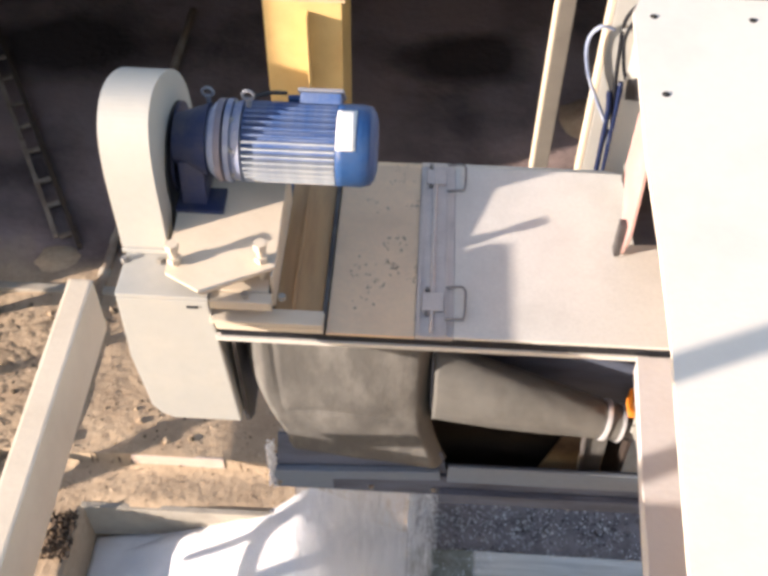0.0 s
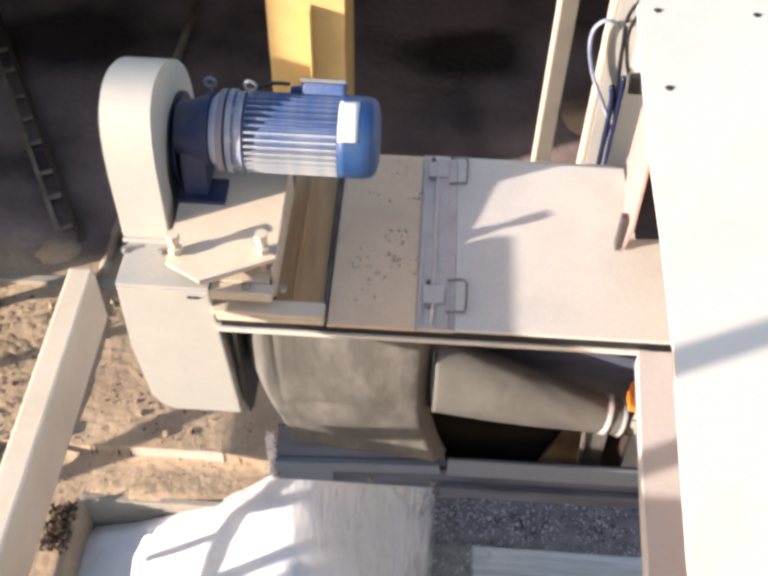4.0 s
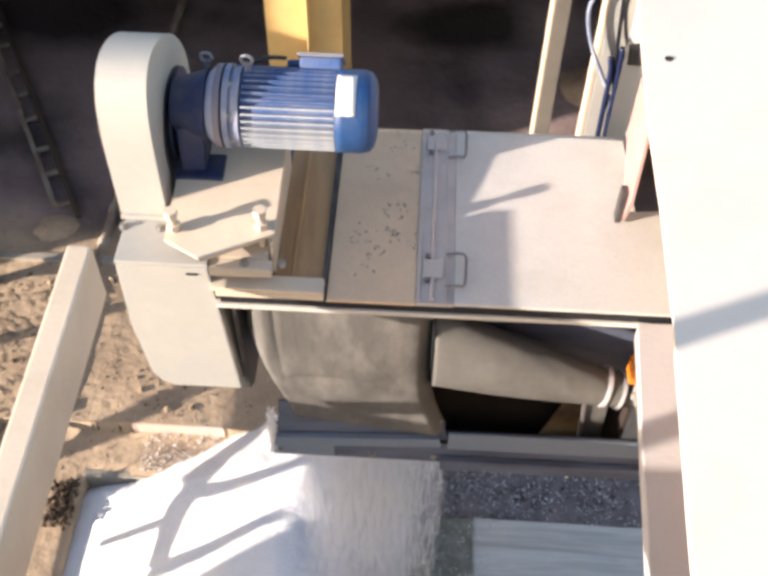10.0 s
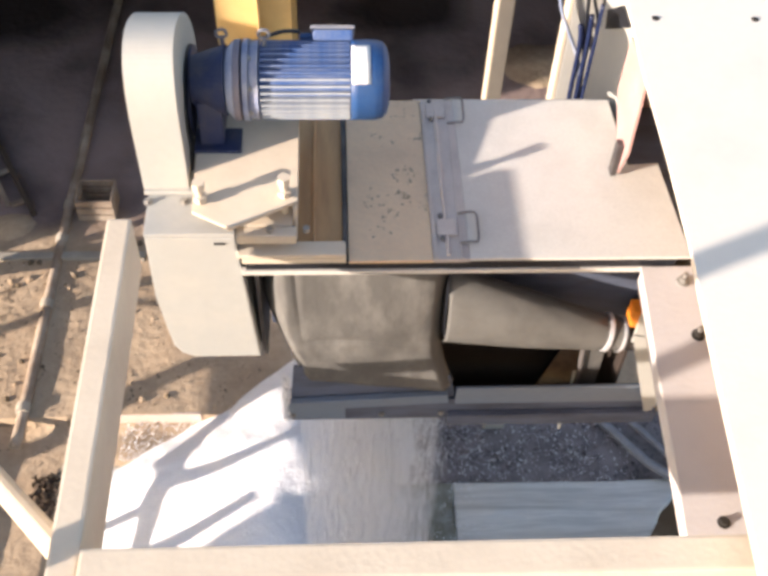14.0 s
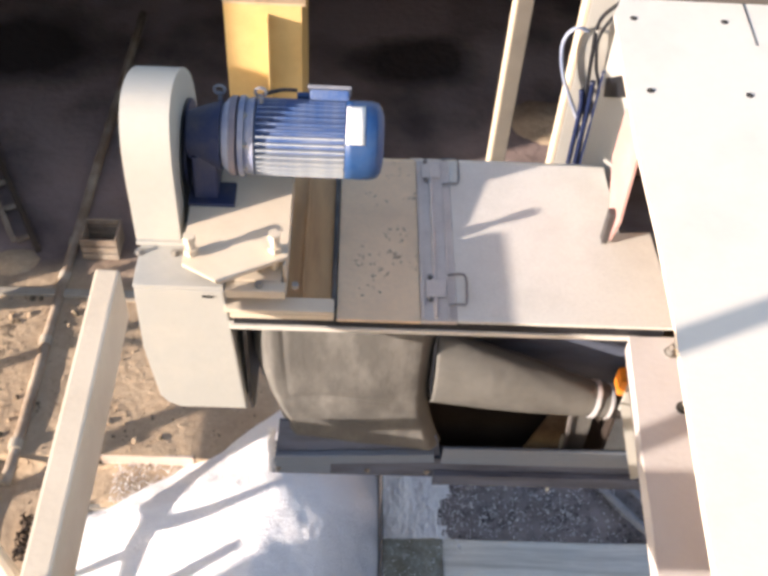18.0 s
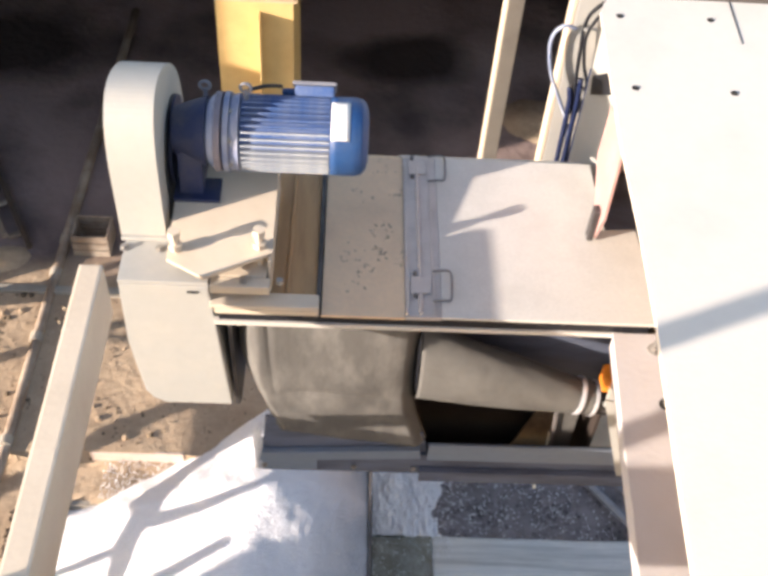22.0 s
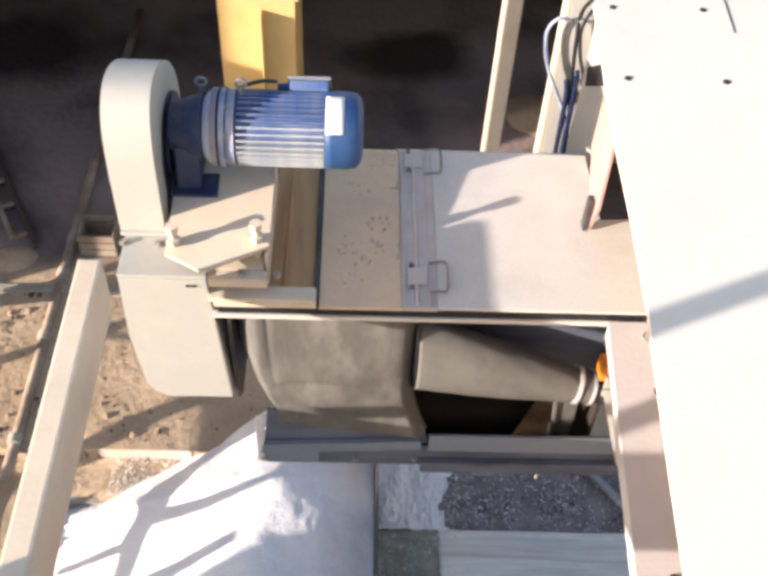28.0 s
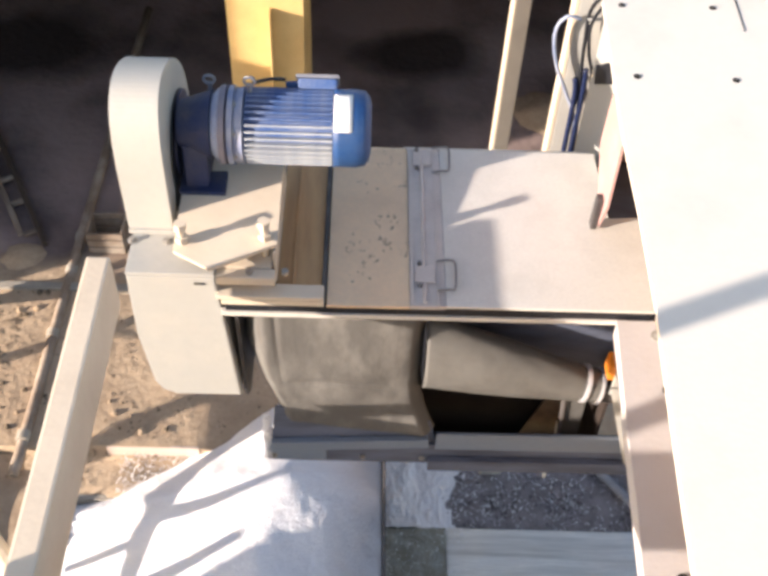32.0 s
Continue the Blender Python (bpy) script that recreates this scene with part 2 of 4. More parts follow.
def dark_edge(m, dark):
    """Turns the soil darker beyond y = 5, with an uneven edge, and back of the pit."""
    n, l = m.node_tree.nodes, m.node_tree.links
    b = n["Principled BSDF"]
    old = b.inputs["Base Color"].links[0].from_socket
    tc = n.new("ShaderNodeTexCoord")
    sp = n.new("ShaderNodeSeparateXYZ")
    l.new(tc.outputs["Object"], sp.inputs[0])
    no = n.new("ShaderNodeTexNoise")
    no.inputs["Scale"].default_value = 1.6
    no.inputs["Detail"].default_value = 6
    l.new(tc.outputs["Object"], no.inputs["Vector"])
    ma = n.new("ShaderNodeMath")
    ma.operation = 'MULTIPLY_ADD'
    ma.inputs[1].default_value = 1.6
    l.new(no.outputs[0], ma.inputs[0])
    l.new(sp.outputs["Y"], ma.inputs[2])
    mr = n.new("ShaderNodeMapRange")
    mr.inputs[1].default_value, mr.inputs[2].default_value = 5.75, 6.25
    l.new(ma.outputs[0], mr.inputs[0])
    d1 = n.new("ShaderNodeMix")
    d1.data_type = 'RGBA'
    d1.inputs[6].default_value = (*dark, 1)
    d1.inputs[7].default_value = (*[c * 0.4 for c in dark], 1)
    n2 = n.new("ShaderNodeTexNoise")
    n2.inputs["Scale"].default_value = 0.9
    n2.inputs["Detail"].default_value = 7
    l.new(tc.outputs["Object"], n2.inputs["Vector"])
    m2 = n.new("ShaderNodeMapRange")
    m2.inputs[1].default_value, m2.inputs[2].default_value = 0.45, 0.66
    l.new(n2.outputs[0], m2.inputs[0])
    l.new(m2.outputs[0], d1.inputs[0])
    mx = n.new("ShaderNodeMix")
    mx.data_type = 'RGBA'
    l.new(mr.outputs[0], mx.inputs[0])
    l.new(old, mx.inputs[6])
    # near-black patches with ragged soft rims; the left two paint the shed's deep shade
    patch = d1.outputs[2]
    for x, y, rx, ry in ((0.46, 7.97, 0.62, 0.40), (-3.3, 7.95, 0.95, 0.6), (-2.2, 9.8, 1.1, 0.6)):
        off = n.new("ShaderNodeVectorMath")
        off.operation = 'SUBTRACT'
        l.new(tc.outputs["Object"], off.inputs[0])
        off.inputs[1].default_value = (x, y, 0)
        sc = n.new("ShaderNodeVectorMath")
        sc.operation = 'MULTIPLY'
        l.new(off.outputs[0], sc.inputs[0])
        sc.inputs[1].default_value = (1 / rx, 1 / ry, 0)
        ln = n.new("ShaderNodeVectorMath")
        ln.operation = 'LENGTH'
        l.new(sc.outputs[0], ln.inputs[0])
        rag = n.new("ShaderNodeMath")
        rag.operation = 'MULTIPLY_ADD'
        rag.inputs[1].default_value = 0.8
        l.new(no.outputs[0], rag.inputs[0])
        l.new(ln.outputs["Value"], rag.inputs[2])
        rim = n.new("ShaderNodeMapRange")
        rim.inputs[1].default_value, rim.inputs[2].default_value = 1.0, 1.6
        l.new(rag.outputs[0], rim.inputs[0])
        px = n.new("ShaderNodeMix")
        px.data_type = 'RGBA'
        px.inputs[6].default_value = (*[c * 0.2 for c in dark], 1)
        l.new(rim.outputs[0], px.inputs[0])
        l.new(patch, px.inputs[7])
        patch = px.outputs[2]
    l.new(patch, mx.inputs[7])
    l.new(mx.outputs[2], b.inputs["Base Color"])


YARD = material("yard_soil", (0.53, 0.405, 0.285), 0.95, dark=(0.40, 0.295, 0.205), scale=2.2, amount=0.8, fine=(0.33, 0.235, 0.155), fine_scale=22, bump=0.7, bump_scale=14, spec=0.1)
dark_edge(YARD, (0.34, 0.258, 0.24))


# ---- mesh helpers ----
def link(name, bm, mat, parent=None, smooth=False):
    me = bpy.data.meshes.new(name)
    bmesh.ops.recalc_face_normals(bm, faces=bm.faces[:])
    if smooth:
        for f in bm.faces:
            f.smooth = True
    bm.to_mesh(me)
    bm.free()
    me.materials.append(mat)
    ob = new(name, me)
    if parent is not None:
        ob.parent = parent
    return ob


def part(name, bm, mat, parent, label="", smooth=False):
    ob = link(name, bm, mat, parent, smooth)
    return tagged(ob, label) if label else ob


def thing(name, label, category, group="", kind="", at=(0, 0, 0)):
    e = new(name)
    e.empty_display_size = 0.1
    e.location = at
    return tagged(e, label, category, group, kind)


def add_box(bm, lo, hi, m=None, bevel=0.0):
    """A box between two corners, its edges rounded by bevel, turned by m."""
    s = [hi[i] - lo[i] for i in range(3)]
    c = [(hi[i] + lo[i]) / 2 for i in range(3)]
    g = bmesh.ops.create_cube(bm, size=1.0)
    vs = g["verts"]
    for v in vs:
        v.co = Vector((v.co.x * s[0], v.co.y * s[1], v.co.z * s[2]))
    if bevel > 0:
        es = list({e for v in vs for e in v.link_edges})
        r = bmesh.ops.bevel(bm, geom=es, offset=min(bevel, min(s) * 0.45), segments=2, profile=0.7, affect='EDGES')
        vs = list({v for f in r["faces"] for v in f.verts} | {v for v in vs if v.is_valid})
    for v in vs:
        v.co = v.co + Vector(c)
        if m is not None:
            v.co = m @ v.co
    return vs


def box(lo, hi, m=None, bevel=0.004):
    bm = bmesh.new()
    add_box(bm, lo, hi, m, bevel)
    return bm


def add_rod(bm, a, b, r, r2=None, seg=16):
    a, b = Vector(a), Vector(b)
    d = b - a
    m = Matrix.Translation((a + b) / 2) @ d.to_track_quat("Z", "Y").to_matrix().to_4x4()
    return bmesh.ops.create_cone(bm, cap_ends=True, segments=seg, radius1=r, radius2=r if r2 is None else r2, depth=d.length, matrix=m)["verts"]


def rod(a, b, r, r2=None, seg=16):
    bm = bmesh.new()
    add_rod(bm, a, b, r, r2, seg)
    return bm


def add_prism(bm, pts, axis, a, b, bevel=0.0):
    """The outline pts (in the other two axes, in order) drawn out along axis from a to b."""
    def at(p, k):
        q = list(p)
        q.insert(axis, k)
        return Vector(q)
    n = len(pts)
    lo = [bm.verts.new(at(p, a)) for p in pts]
    hi = [bm.verts.new(at(p, b)) for p in pts]
    fs = [bm.faces.new(lo), bm.faces.new(hi[::-1])]
    for i in range(n):
        fs.append(bm.faces.new((lo[i], hi[i], hi[(i + 1) % n], lo[(i + 1) % n])))
    if bevel > 0:
        es = [e for f in fs[:2] for e in f.edges]
        bmesh.ops.bevel(bm, geom=list(set(es)), offset=bevel, segments=2, profile=0.7, affect='EDGES')


def prism(pts, axis, a, b, bevel=0.0):
    bm = bmesh.new()
    add_prism(bm, pts, axis, a, b, bevel)
    return bm


def add_tube(bm, pts, r, seg=8):
    """A tube of radius r (a number or one for each point) along a smooth line through pts."""
    pts = [Vector(p) for p in pts]
    line, rad = [], []
    rs = r if isinstance(r, (list, tuple)) else [r] * len(pts)
    for i in range(len(pts) - 1):
        p0, p1, p2, p3 = pts[max(i - 1, 0)], pts[i], pts[i + 1], pts[min(i + 2, len(pts) - 1)]
        for k in range(6):
            t = k / 6
            line.append(0.5 * ((2 * p1) + (p2 - p0) * t + (2 * p0 - 5 * p1 + 4 * p2 - p3) * t * t + (3 * p1 - p0 - 3 * p2 + p3) * t ** 3))
            rad.append(rs[i] * (1 - t) + rs[i + 1] * t)
    line.append(pts[-1])
    rad.append(rs[-1])
    rings = []
    for i, p in enumerate(line):
        d = (line[min(i + 1, len(line) - 1)] - line[max(i - 1, 0)]).normalized()
        u = d.orthogonal().normalized() if i == 0 else (u - d * u.dot(d)).normalized()
        w = d.cross(u)
        rings.append([bm.verts.new(p + rad[i] * (math.cos(a) * u + math.sin(a) * w)) for a in [2 * math.pi * k / seg for k in range(seg)]])
    for a, b in zip(rings, rings[1:]):
        for k in range(seg):
            bm.faces.new((a[k], a[(k + 1) % seg], b[(k + 1) % seg], b[k]))
    bm.faces.new(rings[0][::-1])
    bm.faces.new(rings[-1])


def tube(pts, r, seg=8):
    bm = bmesh.new()
    add_tube(bm, pts, r, seg)
    return bm


def sheet(fn, nu, nv):
    """A grid of fn(u, v), u and v from 0 to 1."""
    bm = bmesh.new()
    g = [[bm.verts.new(fn(i / nu, j / nv)) for j in range(nv + 1)] for i in range(nu + 1)]
    for i in range(nu):
        for j in range(nv):
            bm.faces.new((g[i][j], g[i + 1][j], g[i + 1][j + 1], g[i][j + 1]))
    return bm


def slab(fn, nu, nv, thick):
    """A grid of fn(u, v) with a thickness."""
    bm = sheet(fn, nu, nv)
    bmesh.ops.recalc_face_normals(bm, faces=bm.faces[:])
    bmesh.ops.solidify(bm, geom=bm.faces[:], thickness=thick)
    return bm


def bolt(name, parent, at, axis=(0, 0, 1), r=0.011, h=0.012, mat=None, shank=0.0):
    """A hexagon head on a washer, and a shank below it where one shows."""
    at, ax = Vector(at), Vector(axis).normalized()
    bm = bmesh.new()
    add_rod(bm, at, at + ax * h * 0.25, r * 1.5, seg=14)
    add_rod(bm, at + ax * h * 0.25, at + ax * h, r, seg=6)
    if shank:
        add_rod(bm, at - ax * shank, at, r * 0.55, seg=10)
    return part(name, bm, mat or BOLT, parent)


GROUND = -1.70


# ---- ground ----
def hill(x, y):
    """Height of the yard: sandy soil, a step down towards the heap, and the pit that holds the heap."""
    z = GROUND + 0.035 * noise.noise((x * 0.9, y * 0.9, 1.0)) + 0.012 * noise.noise((x * 4, y * 4, 2.0))
    if y > 8.0 or x < -3.2:
        z += 0.12 * noise.noise((x * 0.5, y * 0.5, 4.0))
    if -2.7 < x < 2.4:
        if y < 3.52:
            z -= 0.10
        if y < 3.18 and x > -2.05:
            z -= 0.55
    return Vector((x, y, z))


def build_ground():
    xs = sorted({-60, -30, -16, -10, -8, -6.5, -5.5, *[round(-5 + 0.12 * i, 3) for i in range(67)], -2.701, -2.699, -2.051, -2.049, 2.4, 2.401, 3.2, 4, 5, 6.5, 9, 14, 30, 60})
    ys = sorted({-60, -30, -12, -6, -3, -1, 0, 0.6, *[round(1.0 + 0.12 * i, 3) for i in range(34)], 3.179, 3.181, 3.519, 3.521, *[round(5.1 + 0.2 * i, 3) for i in range(30)], 11.5, 13, 16, 22, 35, 60})
    bm = bmesh.new()
    g = [[bm.verts.new(hill(x, y)) for y in ys] for x in xs]
    for i in range(len(xs) - 1):
        for j in range(len(ys) - 1):
            bm.faces.new((g[i][j], g[i + 1][j], g[i + 1][j + 1], g[i][j + 1]))
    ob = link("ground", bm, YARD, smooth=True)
    tagged(ob, "sandy trampled soil, darker under the shed", "ground", kind="structure")


build_ground()


# ---- shed behind ----
def build_shed():
    roof = thing("shed_roof", "low tin shed roof on a cream edge beam", "roof", kind="structure", at=(0, 6.2, 0))
    o = Vector((0, -6.2, 0))
    def shift(bm):
        bmesh.ops.translate(bm, verts=bm.verts[:], vec=o)
        return bm
    part("edge_beam", shift(box((-5, 6.12, 0.30), (4, 6.26, 0.46), bevel=0.01)), CREAM, roof, "cream painted edge beam")
    part("hanger", shift(box((0.36, 6.06, 0.28), (0.46, 6.119, 0.42), bevel=0.006)), CREAM, roof, "short cream hanger plate")
    part("tin", shift(box((-9, 6.2, 0.47), (9, 16, 0.50), bevel=0)), TIN, roof, "grey tin sheeting")
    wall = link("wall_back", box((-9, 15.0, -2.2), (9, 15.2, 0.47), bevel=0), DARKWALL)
    tagged(wall, "back wall of the shed, its shade put into the near-black colour", "wall", kind="structure")
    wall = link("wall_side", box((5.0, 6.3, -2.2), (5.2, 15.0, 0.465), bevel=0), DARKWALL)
    tagged(wall, "side wall of the shed, its shade put into the near-black colour", "wall", kind="structure")
    col = thing("yellow_column", "yellow painted sheet-steel column under the shed beam", "column", at=(-0.86, 6.3, GROUND))
    q = Matrix.Translation((0.86, -6.3, -GROUND))
    def loc(bm):
        bmesh.ops.transform(bm, matrix=q, verts=bm.verts[:])
        return bm
    part("shaft", loc(prism([(-1.12, 6.08), (-0.57, 6.08), (-0.545, 6.55), (-1.12, 6.55)], 2, GROUND - 0.1, 0.14, 0.012)), YELLOW, col)
    # added fin: throws the upright shadow over the column's right half
    part("fin", loc(box((-0.812, 5.965, GROUND - 0.1), (-0.80, 6.079, 0.067), bevel=0.003)), YELLOW, col, "narrow upright fin added to cast the shadow on the front")
    part("cap", loc(box((-1.125, 6.075, 0.141), (-0.54, 6.55, 0.16))), FADED, col, "worn pale cap plate")
    for i, (x, r) in enumerate(((-1.02, 0.014), (-0.80, 0.018), (-0.70, 0.012))):
        bolt("bolt", col, q @ Vector((x, 6.2, 0.16)), r=r, mat=DARKBOLT)
    post = thing("shed_post", "cream square steel post of the shed", "post", at=(0.88, 5.55, GROUND))
    # dark shaft and cream strip paint the post's shaded front and sunlit edge
    part("shaft", box((-0.042, -0.058, -0.1), (0.058, 0.058, 4.2), bevel=0.01), POSTPAINT, post)
    part("bright_edge", box((-0.062, -0.060, -0.1), (-0.0425, 0.056, 4.2), bevel=0.006), CREAM, post, "cream strip that makes the left edge brighter")
    part("foot_plate", box((-0.13, -0.13, -0.02), (0.13, 0.13, 0.03)), CREAM, post)


build_shed()


# ---- heap ----
def heap_height(x, y):
    """A cone of flakes: a gentle slope to the left, steeper to the back and the right."""
    crest = -0.60 + 0.08 * (y - 3.0) + 0.06 * noise.noise((y * 1.4, 0, 6.0))
    dx, dy = x - crest, y - 3.05
    ax = math.sqrt(dx * dx + 0.02) - 0.14
    ay = math.sqrt(dy * dy + 0.01) - 0.1
    z = -1.25 - ax * (0.43 if dx < 0 else 0.46) - ay * (0.53 if dy > 0 else 0.12)
    if dx < 0 and dy > 0:
        z += 0.35 * dx * dy
    z += 0.03 * noise.noise((x * 3, y * 3, 3.0)) + 0.007 * noise.noise((x * 9, y * 9, 5.0)) + 0.004 * noise.noise((x * 28, y * 28, 5.0))
    return z


def build_heap():
    x0, x1, y0, y1 = -2.3, 0.055, 1.3, 4.6
    n, m = 150, 200
    bm = sheet(lambda u, v: Vector((x0 + (x1 - x0) * u, y0 + (y1 - y0) * v, heap_height(x0 + (x1 - x0) * u, y0 + (y1 - y0) * v))), n, m)
    # sides and underside, so that the heap is solid
    border = [e for e in bm.edges if e.is_boundary]
    ex = bmesh.ops.extrude_edge_only(bm, edges=border)
    for v in ex["geom"]:
        if isinstance(v, bmesh.types.BMVert):
            v.co.z = -2.9
    heap = link("flake_heap", bm, FLAKES)
    for p in heap.data.polygons:
        p.use_smooth = True
    return tagged(heap, "heap of fine white flakes growing below the chute", "heap", kind="stuff")


heap = build_heap()


def build_bed():
    """The flat layer of flakes that fills the pit before the heap grows over it."""
    def f(u, v):
        x, y = -2.04 + 2.095 * u, 1.3 + 1.86 * v
        z = -2.08 - 0.12 * max(0.0, 1.0 - u / 0.25) + 0.025 * noise.noise((x * 2.5, y * 2.5, 8.0)) + 0.008 * noise.noise((x * 9, y * 9, 5.0))
        return Vector((x, y, z))
    ob = link("flake_bed", slab(f, 60, 54, 0.012), FLAKES, smooth=True)
    tagged(ob, "flat layer of white flakes in the pit", "flakes", kind="stuff")
    def g(u, v):
        x, y = 0.07 + 0.62 * u, 2.965 + 0.56 * v
        z = GROUND + 0.02 - 0.03 * u - 0.09 * u ** 3 + 0.05 * noise.noise((x * 8, y * 3, 2.0)) + 0.016 * noise.noise((x * 40, y * 20, 5.0)) + 0.012 * noise.noise((x * 70, y * 70, 5.0))
        return Vector((x, y, z))
    dr = link("flake_drift", slab(g, 60, 50, 0.012), FLAKES, smooth=True)
    return tagged(dr, "thin drift of white flakes beside the plate", "flakes", kind="stuff")


drift = build_bed()


def flake_cloud(name, count, lo, hi, size, mat, seed, power=1.0, spread=0.0):
    """Many small flat flakes strewn between two corners, or thinning out from the middle with that spread."""
    rnd = random.Random(seed)
    verts, faces = [], []
    for i in range(count):
        c = Vector([lo[k] + (hi[k] - lo[k]) * rnd.random() ** (power if k == 0 else 1.0) for k in range(3)])
        if spread:
            off = rnd.gauss((lo[0] + hi[0]) / 2, spread)
            off = lo[0] + abs(off - lo[0])
            c.x = hi[0] - abs(hi[0] - off)
        s = size * (0.5 + rnd.random())
        u = Vector((rnd.uniform(-1, 1), rnd.uniform(-1, 1), rnd.uniform(-1, 1))).normalized()
        w = u.orthogonal().normalized()
        b = len(verts)
        verts += [c + u * s, c + w * s * 0.8, c - u * s, c + u.cross(w) * s * 0.7]
        faces += [(b, b + 1, b + 2), (b, b + 2, b + 3), (b, b + 3, b + 1), (b + 1, b + 3, b + 2)]
    me = bpy.data.meshes.new(name)
    me.from_pydata(verts, [], faces)
    me.materials.append(mat)
    return new(name, me)


spill = flake_cloud("spilled_flakes", 5000, (0.07, 2.98, GROUND - 0.08), (1.7, 3.55, GROUND - 0.045), 0.008, FLAKES, 3, power=2.4)
tagged(spill, "white flakes spilled on the dark soil", "flakes", kind="stuff")

def build_damp_bed():
    f = lambda u, v: Vector((0.075 + 2.0 * u, 2.97 + 0.60 * v, GROUND - 0.078 + 0.015 * noise.noise((u * 9, v * 4, 2.0)) + 0.012 * noise.noise((u * 40, v * 14, 2.0))))
    ob = link("damp_soil_bed", slab(f, 60, 24, 0.02), GRITBED, smooth=True)
    tagged(ob, "dark damp soil under the outlet beam", "soil", kind="stuff")


build_damp_bed()

grit = flake_cloud("grit", 6500, (0.35, 2.98, GROUND - 0.085), (1.95, 3.56, GROUND - 0.055), 0.011, GRIT, 4)
tagged(grit, "dark damp gravelly grit", "gravel", kind="stuff")

stuck = flake_cloud("stuck_flakes", 420, (-0.474, 1.905, 0.84), (-0.446, 1.94, 1.12), 0.006, FLAKES, 51)
tagged(stuck, "white flakes clinging to the end of the outlet", "flakes", kind="stuff")

edge = flake_cloud("scattered_flakes", 1300, (-1.70, 3.21, GROUND - 0.10), (-0.85, 3.51, GROUND - 0.07), 0.007, FLAKES, 6)
for v in edge.data.vertices:
    v.co.z += hill(v.co.x, v.co.y).z - GROUND + 0.095
tagged(edge, "white flakes scattered over the soil beside the heap", "flakes", kind="stuff")

# the thin upright plate that holds the heap back, and the tin sheet before it
plate = link("retaining_plate", box((0.058, 2.2, -2.3), (0.066, 3.62, -1.18), bevel=0.001), DARKSTEEL)
tagged(plate, "thin dark steel plate holding back the heap", "plate")


def build_tin():
    def f(u, v):
        y = 1.7 + 1.28 * v
        end = 1.97 - 0.72 * (2.96 - y) + 0.03 * noise.noise((y * 9, 0, 4.0)) + 0.02 * noise.noise((y * 30, 0, 4.0))
        x = 0.47 + (max(end, 1.2) - 0.47) * u
        return Vector((x, y, GROUND - 0.02 + 0.018 * math.sin(v * 17 + u * 2) + 0.01 * math.sin(u * 7) + 0.012 * noise.noise((x * 3, y * 8, 1.0))))
    ob = link("tin_sheet", slab(f, 60, 60, 0.006), SHEET, smooth=True)
    tagged(ob, "grey galvanised sheet with a torn end on the soil", "sheet metal")
    def g(u, v):
        x, y = 0.072 + 0.40 * u, 1.8 + 1.17 * v
        return Vector((x, y, GROUND - 0.035 + 0.01 * noise.noise((x * 7, y * 7, 3.0)) + 0.006 * noise.noise((x * 30, y * 30, 3.0))))
    ob = link("mossy_board", slab(g, 40, 60, 0.03), MOSS, smooth=True)
    tagged(ob, "wet mossy board beside the plate", "board")
    fl = flake_cloud("strewn_flakes", 2200, (0.075, 1.9, GROUND - 0.045), (0.62, 2.98, GROUND + 0.005), 0.008, FLAKES, 41, power=1.6)
    tagged(fl, "white flakes strewn over the board and the sheet", "flakes", kind="stuff")


build_tin()


